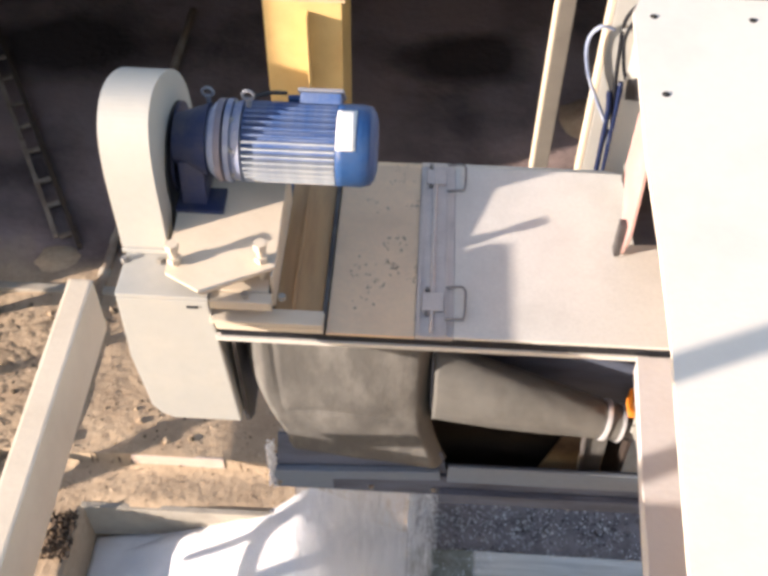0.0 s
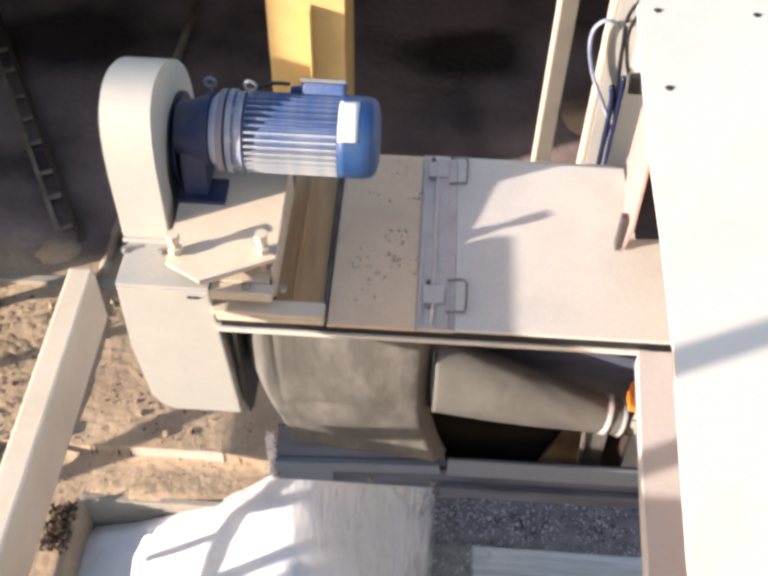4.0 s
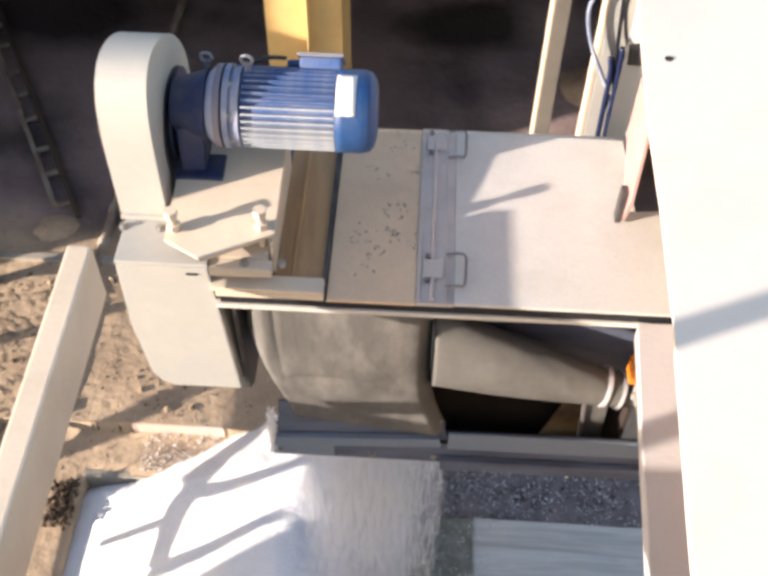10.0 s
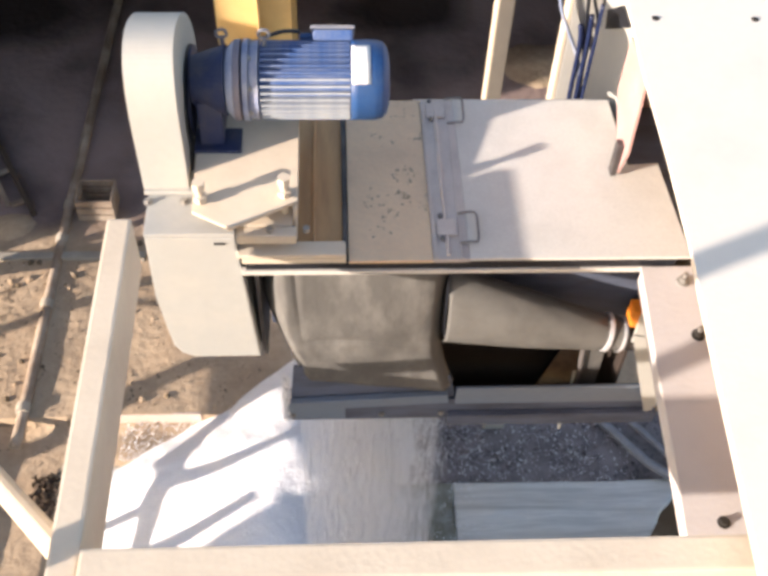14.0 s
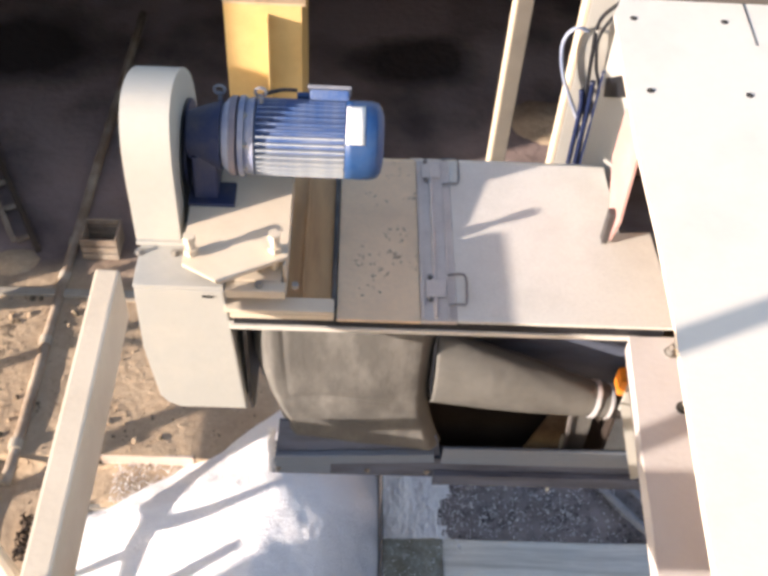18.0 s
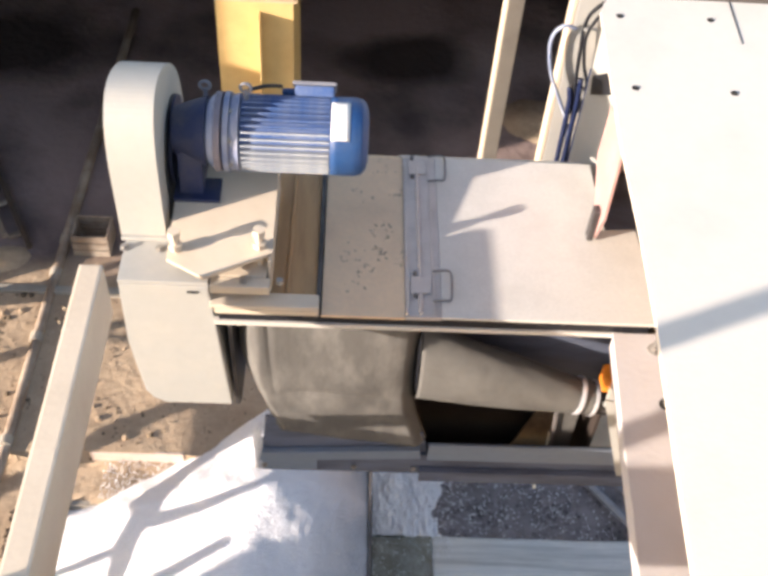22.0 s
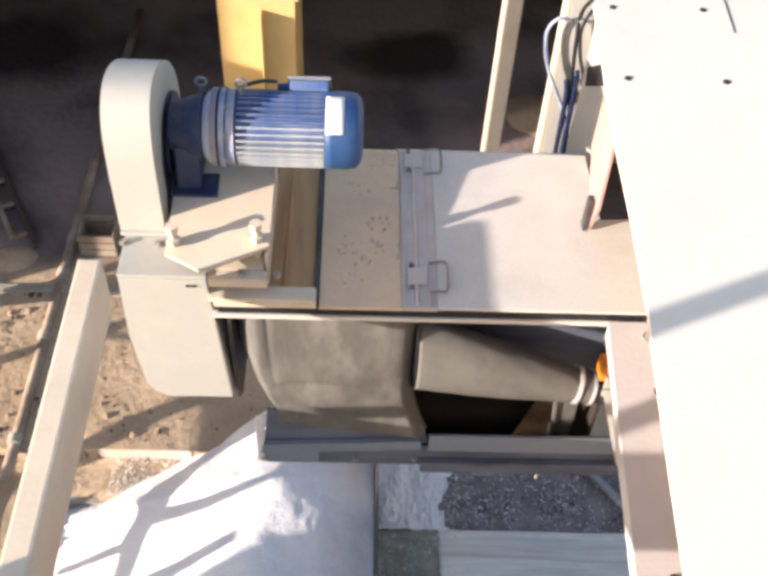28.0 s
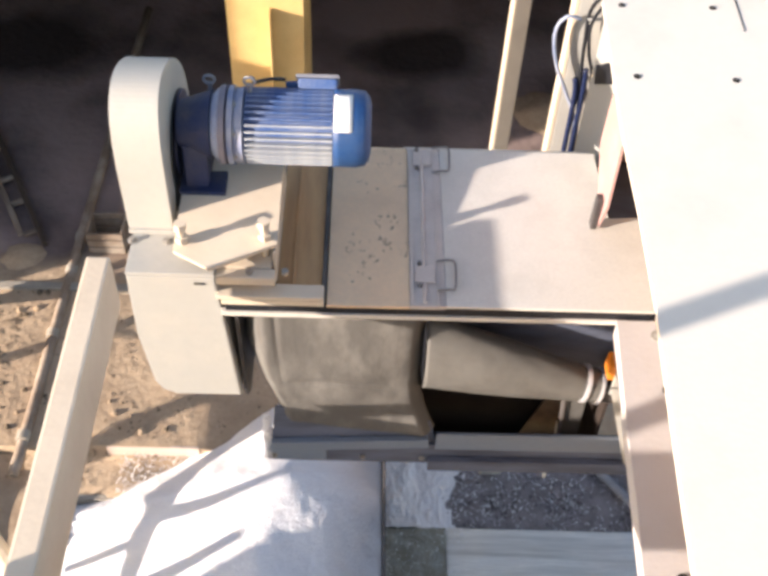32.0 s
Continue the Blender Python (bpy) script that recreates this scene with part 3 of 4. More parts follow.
# ---- steel frame round the opening ----
def build_frame():
    fr = thing("steel_frame", "cream painted square-tube frame, dusty with sand", "frame", at=(0, 0, 2.17))
    def loc(bm):
        bmesh.ops.translate(bm, verts=bm.verts[:], vec=(0, 0, -2.17))
        return bm
    left = loc(box((-0.895, 0.70, 1.967), (-0.828, 1.745, 2.17), bevel=0.008))
    part("side_beam", left, CREAM, fr)
    part("front_beam", loc(box((-0.826, 0.70, 2.035), (0.95, 0.782, 2.182), bevel=0.008)), CREAM, fr)
    # the flat right member, its inner edge folded down
    part("side_beam", loc(prism([(0.605, 0.60), (0.636, 1.04), (0.650, 1.22), (0.658, 1.42), (0.688, 1.866), (0.90, 1.866), (0.90, 0.60)], 2, 1.788, 1.80, 0.002)), LIGHTCREAM, fr)
    part("folded_edge", loc(prism([(0.608, 0.602), (0.639, 1.04), (0.661, 1.42), (0.691, 1.86), (0.697, 1.86), (0.667, 1.42), (0.645, 1.04), (0.614, 0.602)], 2, 1.73, 1.7875)), LIGHTCREAM, fr)
    part("riser", loc(box((0.72, 0.705, 1.801), (0.80, 0.78, 2.034), bevel=0.005)), CREAM, fr)
    part("side_bracket", loc(prism([(0.738, 1.45), (0.822, 1.43), (0.935, 1.07), (0.915, 0.97), (0.889, 0.96)], 1, 1.85, 1.857, 0.001)), PALE, fr, "pale hanging bracket plate")
    part("side_bracket", loc(box((0.745, 1.858, 1.40), (0.80, 1.866, 1.787), bevel=0.002)), PALE, fr)
    part("brace", loc(rod((-0.87, 0.80, 2.06), (-1.36, 1.40, 1.51), 0.032, seg=14)), CREAM, fr)
    for x, y in ((0.808, 1.802), (0.808, 1.595)):
        bolt("bolt", fr, (x, y, 1.80 - 2.17), r=0.014, h=0.022, mat=DARKBOLT if y < 1.7 else BOLT)
        part("nut", rod((x, y, 1.822 - 2.17), (x, y, 1.842 - 2.17), 0.008, seg=8), BOLT, fr)
    bolt("bolt", fr, (0.735, 0.99, 1.80 - 2.17), r=0.012, mat=DARKBOLT)


build_frame()


# out of view: post and panel added to shade the beam, feed box and chute
def build_railing():
    rl = thing("shadow_railing", "unseen post and panel added for their shadows on the machine", "railing", at=(-1.7, 0.45, GROUND))
    part("post", prism([(0.0, -0.1), (0.062, -0.1), (-0.008, 3.60 - GROUND), (-0.070, 3.60 - GROUND)], 0, -0.03, 0.03, 0.006), CREAM, rl)
    part("shadow_panel", prism([(-0.15, 1.20 - GROUND), (0.98, 1.20 - GROUND), (0.98, 1.585 - GROUND), (0.62, 1.64 - GROUND), (0.15, 1.84 - GROUND), (-0.15, 1.90 - GROUND)], 0, -0.056, -0.05), CREAM, rl)


build_railing()


# ---- dewatering machine ----
def build_machine():
    mc = thing("dewatering_drum", "dusty pale sheet-metal drum with a grey rubber chute", "machine", at=(0.15, 2.3, 0.9))
    q = Matrix.Translation((-0.15, -2.3, -0.9))
    def loc(bm):
        bmesh.ops.transform(bm, matrix=q, verts=bm.verts[:])
        return bm
    def P(name, bm, mat, label="", smooth=False, parent=None):
        return part(name, loc(bm), mat, parent or mc, label, smooth)
    body = box((-0.52, 2.24, 1.03), (0.98, 2.66, 1.76), bevel=0)
    bmesh.ops.delete(body, geom=[f for f in body.faces if f.normal.z < -0.5], context='FACES_ONLY')
    P("body", body, DULLSTEEL, "dull grey inner body, open below")
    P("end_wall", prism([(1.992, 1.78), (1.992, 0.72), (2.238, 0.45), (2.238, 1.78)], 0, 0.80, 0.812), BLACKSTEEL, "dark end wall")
    prof = [(1.868, 1.835), (2.60, 1.838), (2.85, 1.628), (2.85, 1.615), (2.60, 1.825), (1.868, 1.825)]
    P("cover", prism(prof, 0, -0.232, 0.029), TAN, "dust-brown cover sheet with dried spots")
    c2 = P("cover", prism([(0.1445, 1.868), (0.84, 1.868), (0.818, 2.285), (0.712, 2.275), (0.705, 2.604), (0.1445, 2.604)], 2, 1.832, 1.843, 0.001), COVER, "pale hinged cover sheet")
    P("cover_edge", prism([(2.6045, 1.843), (2.855, 1.630), (2.855, 1.617), (2.6045, 1.830)], 0, 0.1445, 0.71), COVER, "bent rear edge of the cover")
    strip = [(1.868, 1.841), (2.60, 1.844), (2.855, 1.630), (2.855, 1.615), (2.60, 1.829), (1.868, 1.826)]
    P("hinge_strip", prism(strip, 0, 0.0305, 0.143), HINGE, "worn grey hinge strip")
    P("hinge_pin", rod((0.078, 1.88, 1.845), (0.078, 2.55, 1.847), 0.006, seg=8), HINGE)
    P("hinge_fold", box((0.036, 1.872, 1.8415), (0.043, 2.555, 1.8475), bevel=0.001), HINGE)
    P("hinge_fold", box((0.118, 1.872, 1.8415), (0.124, 2.555, 1.8475), bevel=0.001), HINGE)
    for y in (1.93, 2.48):
        P("latch", tube([(0.118, y, 1.848), (0.150, y - 0.004, 1.857), (0.172, y, 1.858), (0.177, y + 0.06, 1.858), (0.172, y + 0.12, 1.857), (0.118, y + 0.125, 1.848)], 0.004, 6), WIRE, "bent wire latch")
        P("latch_plate", box((0.048, y + 0.03, 1.846), (0.112, y + 0.10, 1.851), bevel=0.002), HINGE)
        for d in (0.02, 0.115):
            P("knob", rod((0.062, y + d, 1.843), (0.062, y + d, 1.856), 0.008, 0.006, 10), WIRE)
    P("side_sheet", prism([(1.93, 1.832), (2.60, 1.838), (2.60, 1.828), (1.93, 1.822)], 0, -0.395, -0.251), BROWN, "brown rusty side sheet")
    P("side_rib", box((-0.249, 1.885, 1.80), (-0.236, 2.60, 1.846), bevel=0.003), DARKSTEEL)
    P("side_rib", box((-0.345, 1.935, 1.834), (-0.335, 2.55, 1.842), bevel=0.003), BROWN)
    P("lip", prism([(1.868, 1.790), (1.886, 1.790), (1.886, 1.755), (1.868, 1.772)], 0, -0.565, 0.725, 0.002), COVER, "bright folded lip")
    P("gasket", box((-0.55, 1.874, 1.791), (0.80, 1.93, 1.823), bevel=0.003), RUBBER, "black gasket strip")
    P("gusset", box((-0.56, 1.868, 1.826), (-0.240, 1.93, 1.849)), CREAM)
    # grey rubber chute: it narrows below on one side and flares out on the other, its hem aslant
    def chute(u, v):
        z = 1.765 - (1.765 - (1.135 - 0.10 * u)) * v
        xl = -0.507 + 0.078 * min(max((1.52 - z) / 0.36, 0), 1) ** 1.4
        xr = 0.088 + 0.075 * max((1.40 - z) / 0.36, 0) ** 1.8
        x = xl + (xr - xl) * u
        y = 1.898 + 0.012 * v - 0.032 * math.sin(math.pi * min(v * 1.25, 1)) * math.sin(math.pi * u) ** 0.5
        fold = 0.010 * noise.noise((x * 5, z * 2.0, 0.3)) + 0.003 * noise.noise((x * 9 + z * 3, z * 7, 1.3))
        crease = 0.007 * math.exp(-((x + 0.405 - 0.03 * v) / 0.009) ** 2) * max(0, 1 - 1.4 * v) + 0.006 * math.exp(-((z - 1.36 + 0.05 * math.sin(x * 7)) / 0.016) ** 2) * math.sin(math.pi * u)
        edge = 0.11 * (max(0, 0.12 - u) / 0.12) ** 1.3 + 0.05 * (max(0, u - 0.93) / 0.07) ** 1.5
        return Vector((x, y + fold + crease + edge, z))
    P("chute_sheet", slab(chute, 90, 60, 0.006), CANVAS, "sagging grey rubber chute sheet", True)
    P("chute_side", prism([(1.90, 1.76), (1.93, 1.25), (2.0, 1.18), (2.23, 1.18), (2.23, 1.76)], 0, -0.530, -0.518), DARKSTEEL)
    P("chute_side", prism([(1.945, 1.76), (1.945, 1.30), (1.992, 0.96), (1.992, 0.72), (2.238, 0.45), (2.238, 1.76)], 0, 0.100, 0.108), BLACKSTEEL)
    P("seam", tube([(0.094, 1.905, 1.74), (0.095, 1.90, 1.60), (0.098, 1.905, 1.44), (0.112, 1.925, 1.34)], 0.006, 6), RUBBER, "dark open seam")
    P("outlet_front", prism([(-0.428, 1.17), (0.150, 1.09), (0.175, 0.96), (-0.445, 0.96)], 1, 1.934, 1.942), DULLSTEEL, "dull steel outlet front")
    # the tapering grey sleeve that leads to the end collar
    c0, c1 = Vector((0.100, 1.955, 1.50)), Vector((0.672, 1.915, 1.385))
    def sleeve(u, v):
        a = 2 * math.pi * v + math.pi
        c = c0.lerp(c1, u)
        r = 0.185 + (0.066 - 0.185) * u + 0.004 * noise.noise((u * 5, math.cos(a) * 2, math.sin(a) * 2)) + 0.002 * noise.noise((u * 16, math.cos(a) * 5, math.sin(a) * 5))
        return c + Vector((0, -math.cos(a) * r * (0.45 + 0.45 * u), math.sin(a) * r))
    P("sleeve", slab(sleeve, 40, 48, 0.004), SLEEVE, "grey dented tapering sleeve", True)
    ax = (c1 - c0).normalized()
    def band(name, d0, d1, r, mat, lab=""):
        P(name, rod(c1 + ax * d0, c1 + ax * d1, r, seg=32), mat, lab)
    band("hose_clamp", -0.012, 0.002, 0.070, CLAMP, "bright hose clamp")
    band("collar", 0.003, 0.040, 0.062, SLEEVE, "grey rubber collar")
    band("hose_clamp", 0.041, 0.052, 0.066, CLAMP, "bright hose clamp")
    band("pipe_stub", 0.053, 0.10, 0.052, DARKSTEEL)
    P("sensor", box((0.722, 1.865, 1.475), (0.80, 1.93, 1.555), bevel=0.01), ORANGE, "orange plug")
    P("drain_stub", rod((0.70, 2.15, 0.80), (0.72, 2.18, 0.30), 0.008, seg=10), WHITE, "thin white drain pipe")
    P("back_plate", box((0.1095, 2.055, 1.25), (0.7985, 2.063, 1.755), bevel=0.001), DULLSTEEL, "dull grey plate behind the sleeve")
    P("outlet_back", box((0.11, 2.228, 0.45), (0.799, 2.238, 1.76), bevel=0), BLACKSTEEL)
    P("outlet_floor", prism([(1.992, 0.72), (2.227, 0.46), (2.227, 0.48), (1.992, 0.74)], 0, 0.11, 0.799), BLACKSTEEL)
    P("liner", prism([(0.63, 0.97), (0.775, 0.97), (0.795, 0.66), (0.54, 0.64)], 1, 2.150, 2.158), LINER, "brown rusty outlet liner")
    P("end_chute", prism([(0.646, 1.27), (0.735, 1.25), (0.745, 0.80), (0.685, 0.80)], 1, 2.02, 2.03, 0.002), CANVAS, "dented grey end chute")
    P("end_rib", prism([(0.634, 1.26), (0.645, 1.26), (0.684, 0.80), (0.674, 0.80)], 1, 2.008, 2.03), WIRE, "worn rib")
    P("beam", box((-0.466, 1.928, 0.812), (0.93, 1.99, 0.945), bevel=0.005), DULLSTEEL, "dull grey outlet beam")
    P("beam_face", box((-0.466, 1.921, 0.83), (-0.24, 1.927, 0.905), bevel=0.002), STEEL, "paler worn face plate")
    P("beam_flange", box((0.175, 1.905, 0.948), (0.93, 1.917, 1.05), bevel=0.003), STEEL, "bluish steel flange")
    P("beam_foot", box((0.155, 1.90, 0.80), (0.97, 1.925, 0.868), bevel=0.003), DULLSTEEL, "bluish lower flange")
    P("flange", prism([(-0.455, 0.912), (-0.455, 0.966), (0.145, 1.008), (0.150, 0.955)], 1, 1.905, 1.93, 0.003), STEEL, "bright outlet flange")
    for x in (-0.44, -0.1, 0.13):
        b = bolt("bolt", mc, q @ Vector((x, 1.9205, 0.86)), (0, -1, 0), 0.008, 0.010)
    P("support_column", box((1.95, 2.45, GROUND - 0.8), (2.09, 2.6, 1.03)), DARKSTEEL, "dark support column")
    P("support_arm", box((0.93, 2.45, 0.90), (1.95, 2.6, 1.03)), DARKSTEEL)
    # dried spots of dust on the brown cover
    rnd = random.Random(5)
    bm = bmesh.new()
    for cx, cy, n in ((-0.04, 2.55, 9), (0.005, 2.42, 7), (-0.04, 2.23, 12), (-0.15, 2.12, 10), (-0.115, 2.06, 8), (-0.125, 1.99, 5), (-0.05, 2.14, 12), (0.01, 2.13, 8), (-0.12, 2.40, 5)):
        for i in range(n):
            x, y = min(rnd.gauss(cx, 0.022), 0.022), rnd.gauss(cy, 0.022)
            r = rnd.uniform(0.002, 0.006)
            for k in range(2):
                px, py = x + rnd.uniform(-1, 1) * r * 1.6, y + rnd.uniform(-1, 1) * r * 1.6
                add_rod(bm, (px, py, 1.8365), (px, py, 1.8395), r * rnd.uniform(0.4, 1), r * 0.3, 6)
    tagged(P("dried_dust", bm, DUST, "dried brown dust spots"), kind="stuff")


build_machine()


# ---- belt guard ----
def build_guard():
    gd = thing("belt_guard", "pale rounded sheet-steel belt guard beside the motor", "guard", at=(-0.79, 2.2, 1.95))
    q = Matrix.Translation((0.79, -2.2, -1.95))
    def loc(bm):
        bmesh.ops.transform(bm, matrix=q, verts=bm.verts[:])
        return bm
    prof = [(2.062, 1.96), (2.064, 2.20), (2.070, 2.28), (2.085, 2.345), (2.112, 2.395), (2.150, 2.425), (2.195, 2.437), (2.25, 2.432), (2.31, 2.412), (2.37, 2.382), (2.43, 2.34), (2.48, 2.29), (2.52, 2.235), (2.548, 2.17), (2.558, 2.10), (2.555, 2.03), (2.54, 1.96)]
    fine = []
    for k in range(len(prof)):
        p0, p1, p2, p3 = [Vector(prof[(k + d) % len(prof)]) for d in (-1, 0, 1, 2)]
        for t in ((0,) if k in (0, 15, 16) else (0, 0.33, 0.66)):
            q1 = 0.5 * ((2 * p1) + (p2 - p0) * t + (2 * p0 - 5 * p1 + 4 * p2 - p3) * t * t + (3 * p1 - p0 - 3 * p2 + p3) * t ** 3)
            fine.append((q1.x, q1.y))
    part("housing", loc(prism(fine, 0, -0.86, -0.72, 0.004)), PALE, gd, "rounded upper housing")
    slot = [(2.322 + 0.165 * math.cos(radians(a)), 2.10 + 0.165 * math.sin(radians(a))) for a in range(0, 190, 10)] + [(2.165, 2.03), (2.135, 1.963), (2.45, 1.963)]
    part("slot", loc(prism(slot, 0, -0.7195, -0.715)), RUBBER, gd, "black slot round the shaft")
    hub = [(2.352 + 0.140 * math.cos(radians(a)), 2.105 + 0.142 * math.sin(radians(a))) for a in range(0, 360, 10)]
    part("hub_plate", loc(prism(hub, 0, -0.7145, -0.708)), GEARBLUE, gd, "dusty hub plate")
    part("flange", loc(box((-0.859, 2.050, 1.945), (-0.705, 2.46, 1.959))), PALE, gd)
    part("flange", loc(box((-0.847, 1.887, 1.931), (-0.575, 2.46, 1.944))), PALE, gd)
    part("slit", loc(box((-0.640, 1.880, 1.902), (-0.606, 1.884, 1.909), bevel=0.001)), RUBBER, gd, "short dark slit")
    low = [(-0.845, 1.93), (-0.575, 1.93), (-0.535, 1.31), (-0.76, 1.31), (-0.80, 1.335), (-0.825, 1.38), (-0.85, 1.65)]
    part("lower_cover", loc(prism(low, 1, 1.885, 2.40, 0.006)), PALE, gd, "pale lower belt cover")
    for x in (-0.845, -0.735):
        bolt("bolt", gd, q @ Vector((x, 2.02, 1.945)), r=0.010)


build_guard()


# ---- motor on its base ----
def build_motor():
    mt = thing("geared_motor", "blue finned electric motor with a grey terminal box", "motor", at=(-0.35, 2.28, 2.03))
    q = Matrix.Translation((0.35, -2.28, -2.03))
    Y, Z = 2.28, 2.205
    def P(name, bm, mat, label="", smooth=False, parent=None):
        bmesh.ops.transform(bm, matrix=q, verts=bm.verts[:])
        return part(name, bm, mat, parent or mt, label, smooth)
    def ring(x0, x1, r, r2=None, seg=40):
        return rod((x0, Y, Z), (x1, Y, Z), r, r2, seg)
    P("stator", ring(-0.495, -0.222, 0.100), FIN)
    fin = P("fin", box((-0.49, Y - 0.0028, Z + 0.096), (-0.225, Y + 0.0028, Z + 0.119), bevel=0), FIN)
    centre = q @ Vector((0, Y, Z))
    dusty = fin.data.copy()
    dusty.materials[0] = LITDUSTFIN
    for k in range(1, 36):
        f = new("fin", dusty if 5 <= k <= 13 else fin.data)
        f.parent = mt
        f.matrix_basis = Matrix.Translation(centre) @ Matrix.Rotation(2 * math.pi * k / 36, 4, 'X') @ Matrix.Translation(-centre)
    def dome(u, v):
        a = 2 * math.pi * v
        s = [(-0.222, 0.120), (-0.15, 0.121), (-0.125, 0.115), (-0.112, 0.099), (-0.106, 0.075), (-0.106, 0.0)]
        k = u * 5
        i = min(int(k), 4)
        f = k - i
        x = s[i][0] * (1 - f) + s[i + 1][0] * f
        r = s[i][1] * (1 - f) + s[i + 1][1] * f
        return Vector((x, Y + r * math.cos(a), Z + r * math.sin(a)))
    P("fan_cowl", slab(dome, 15, 48, 0.002), BLUE, "blue rounded fan cowl", True)
    def sticker(u, v):
        a = radians(84 + 62 * v)
        return Vector((-0.220 + 0.056 * u, Y + 0.1225 * math.cos(a), Z + 0.1225 * math.sin(a)))
    P("nameplate", slab(sticker, 4, 14, 0.001), LABEL, "white type plate", True)
    P("end_shield", ring(-0.524, -0.497, 0.114, 0.120), SHIELD)
    P("flange", ring(-0.543, -0.526, 0.123), SHIELD, "round dusty flange")
    P("gap_ring", ring(-0.550, -0.544, 0.106), GEARBLUE)
    P("gear_flange", ring(-0.570, -0.551, 0.122), MAUVE, "round dusty flange")
    P("gear_stage", ring(-0.596, -0.571, 0.096, 0.119), BELL, "tapering bell, its sun highlight put into the pale colour")
    P("gearbox", ring(-0.700, -0.598, 0.074, 0.108), GEARBLUE, "dark blue gear housing")
    P("gear_casing", prism([(Y - 0.105, 2.037), (Y + 0.10, 2.037), (Y + 0.085, Z - 0.02), (Y - 0.085, Z - 0.02)], 0, -0.686, -0.612, 0.008), GEARBLUE)
    for k in range(8):
        a = 2 * math.pi * k / 8 + 0.3
        bolt("bolt", mt, q @ Vector((-0.525, Y + 0.112 * math.cos(a), Z + 0.112 * math.sin(a))), (1, 0, 0), 0.008, 0.010)
    # terminal box towards the top and back
    m = Matrix.Translation((0, Y, Z)) @ Matrix.Rotation(radians(-50), 4, 'X')
    tb = P("terminal_box", box((-0.335, -0.055, 0.108), (-0.215, 0.055, 0.142), m, 0.008), FIN, "dusty blue terminal box with a grey lid")
    P("lid", box((-0.342, -0.060, 0.1425), (-0.208, 0.060, 0.154), m, 0.005), GREY, parent=tb)
    P("gland", rod(m @ Vector((-0.336, 0, 0.130)), m @ Vector((-0.375, 0, 0.130)), 0.014, 0.011, 12), BLUE, parent=tb)
    P("lead", tube([(-0.375, Y + 0.08, Z + 0.12), (-0.42, Y + 0.06, Z + 0.135), (-0.47, Y + 0.03, Z + 0.14)], 0.006, 6), RUBBER)
    # lifting eyes
    for x, y, z in ((-0.478, Y + 0.02, Z + 0.125), (-0.61, Y + 0.085, Z + 0.078)):
        bm = bmesh.new()
        add_rod(bm, (x, y, z - 0.01), (x, y, z + 0.02), 0.008, 0.006, 10)
        pts = [(x + 0.016 * math.sin(a), y, z + 0.030 + 0.016 * math.cos(a)) for a in [k * math.pi / 4 for k in range(9)]]
        add_tube(bm, pts, 0.005, 6)
        P("lifting_eye", bm, GREY)
    P("foot_plate", box((-0.705, Y - 0.13, 2.022), (-0.56, Y + 0.13, 2.036)), GEARBLUE)
    bs = thing("motor_base", "cream adjustable steel base below the motor", "motor base", at=(-0.5, 2.1, 1.86))
    q2 = Matrix.Translation((0.5, -2.1, -1.86))
    def B(name, bm, mat, label=""):
        bmesh.ops.transform(bm, matrix=q2, verts=bm.verts[:])
        return part(name, bm, mat, bs, label)
    tilt = Matrix.Translation((0, 2.0, 1.98)) @ Matrix.Rotation(radians(7), 4, 'X') @ Matrix.Translation((0, -2.0, -1.98))
    tp = prism([(-0.70, 1.935), (-0.585, 1.872), (-0.385, 1.972), (-0.385, 2.42), (-0.70, 2.42)], 2, 1.991, 2.005, 0.002)
    bmesh.ops.transform(tp, matrix=tilt, verts=tp.verts[:])
    B("top_plate", tp, CREAM)
    B("upright", box((-0.66, 2.10, 1.87), (-0.402, 2.13, 1.985)), CREAM)
    B("side_gusset", box((-0.400, 1.95, 1.845), (-0.390, 2.40, 1.984)), CREAM)
    B("bottom_plate", box((-0.575, 1.868, 1.851), (-0.242, 1.925, 1.866)), CREAM)
    B("shelf", box((-0.572, 1.927, 1.925), (-0.403, 2.098, 1.937)), CREAM)
    B("rail", box((-0.572, 1.885, 1.90), (-0.39, 1.925, 1.935)), CREAM)
    for x, y in ((-0.675, 1.965), (-0.425, 1.985)):
        bm = bmesh.new()
        add_rod(bm, (x, y, 1.93), (x, y, 2.075), 0.012, seg=12)
        add_rod(bm, (x, y, 2.012), (x, y, 2.032), 0.021, seg=6)
        add_rod(bm, (x, y, 2.060), (x, y, 2.085), 0.020, seg=6)
        B("adjusting_bolt", bm, CREAM, "paint-covered adjusting bolt")
    for x, y in ((-0.47, 1.905), (-0.36, 1.905)):
        bm = bmesh.new()
        add_rod(bm, (x, y, 1.936), (x, y, 1.952), 0.012, seg=6)
        B("nut", bm, BOLT)


build_motor()


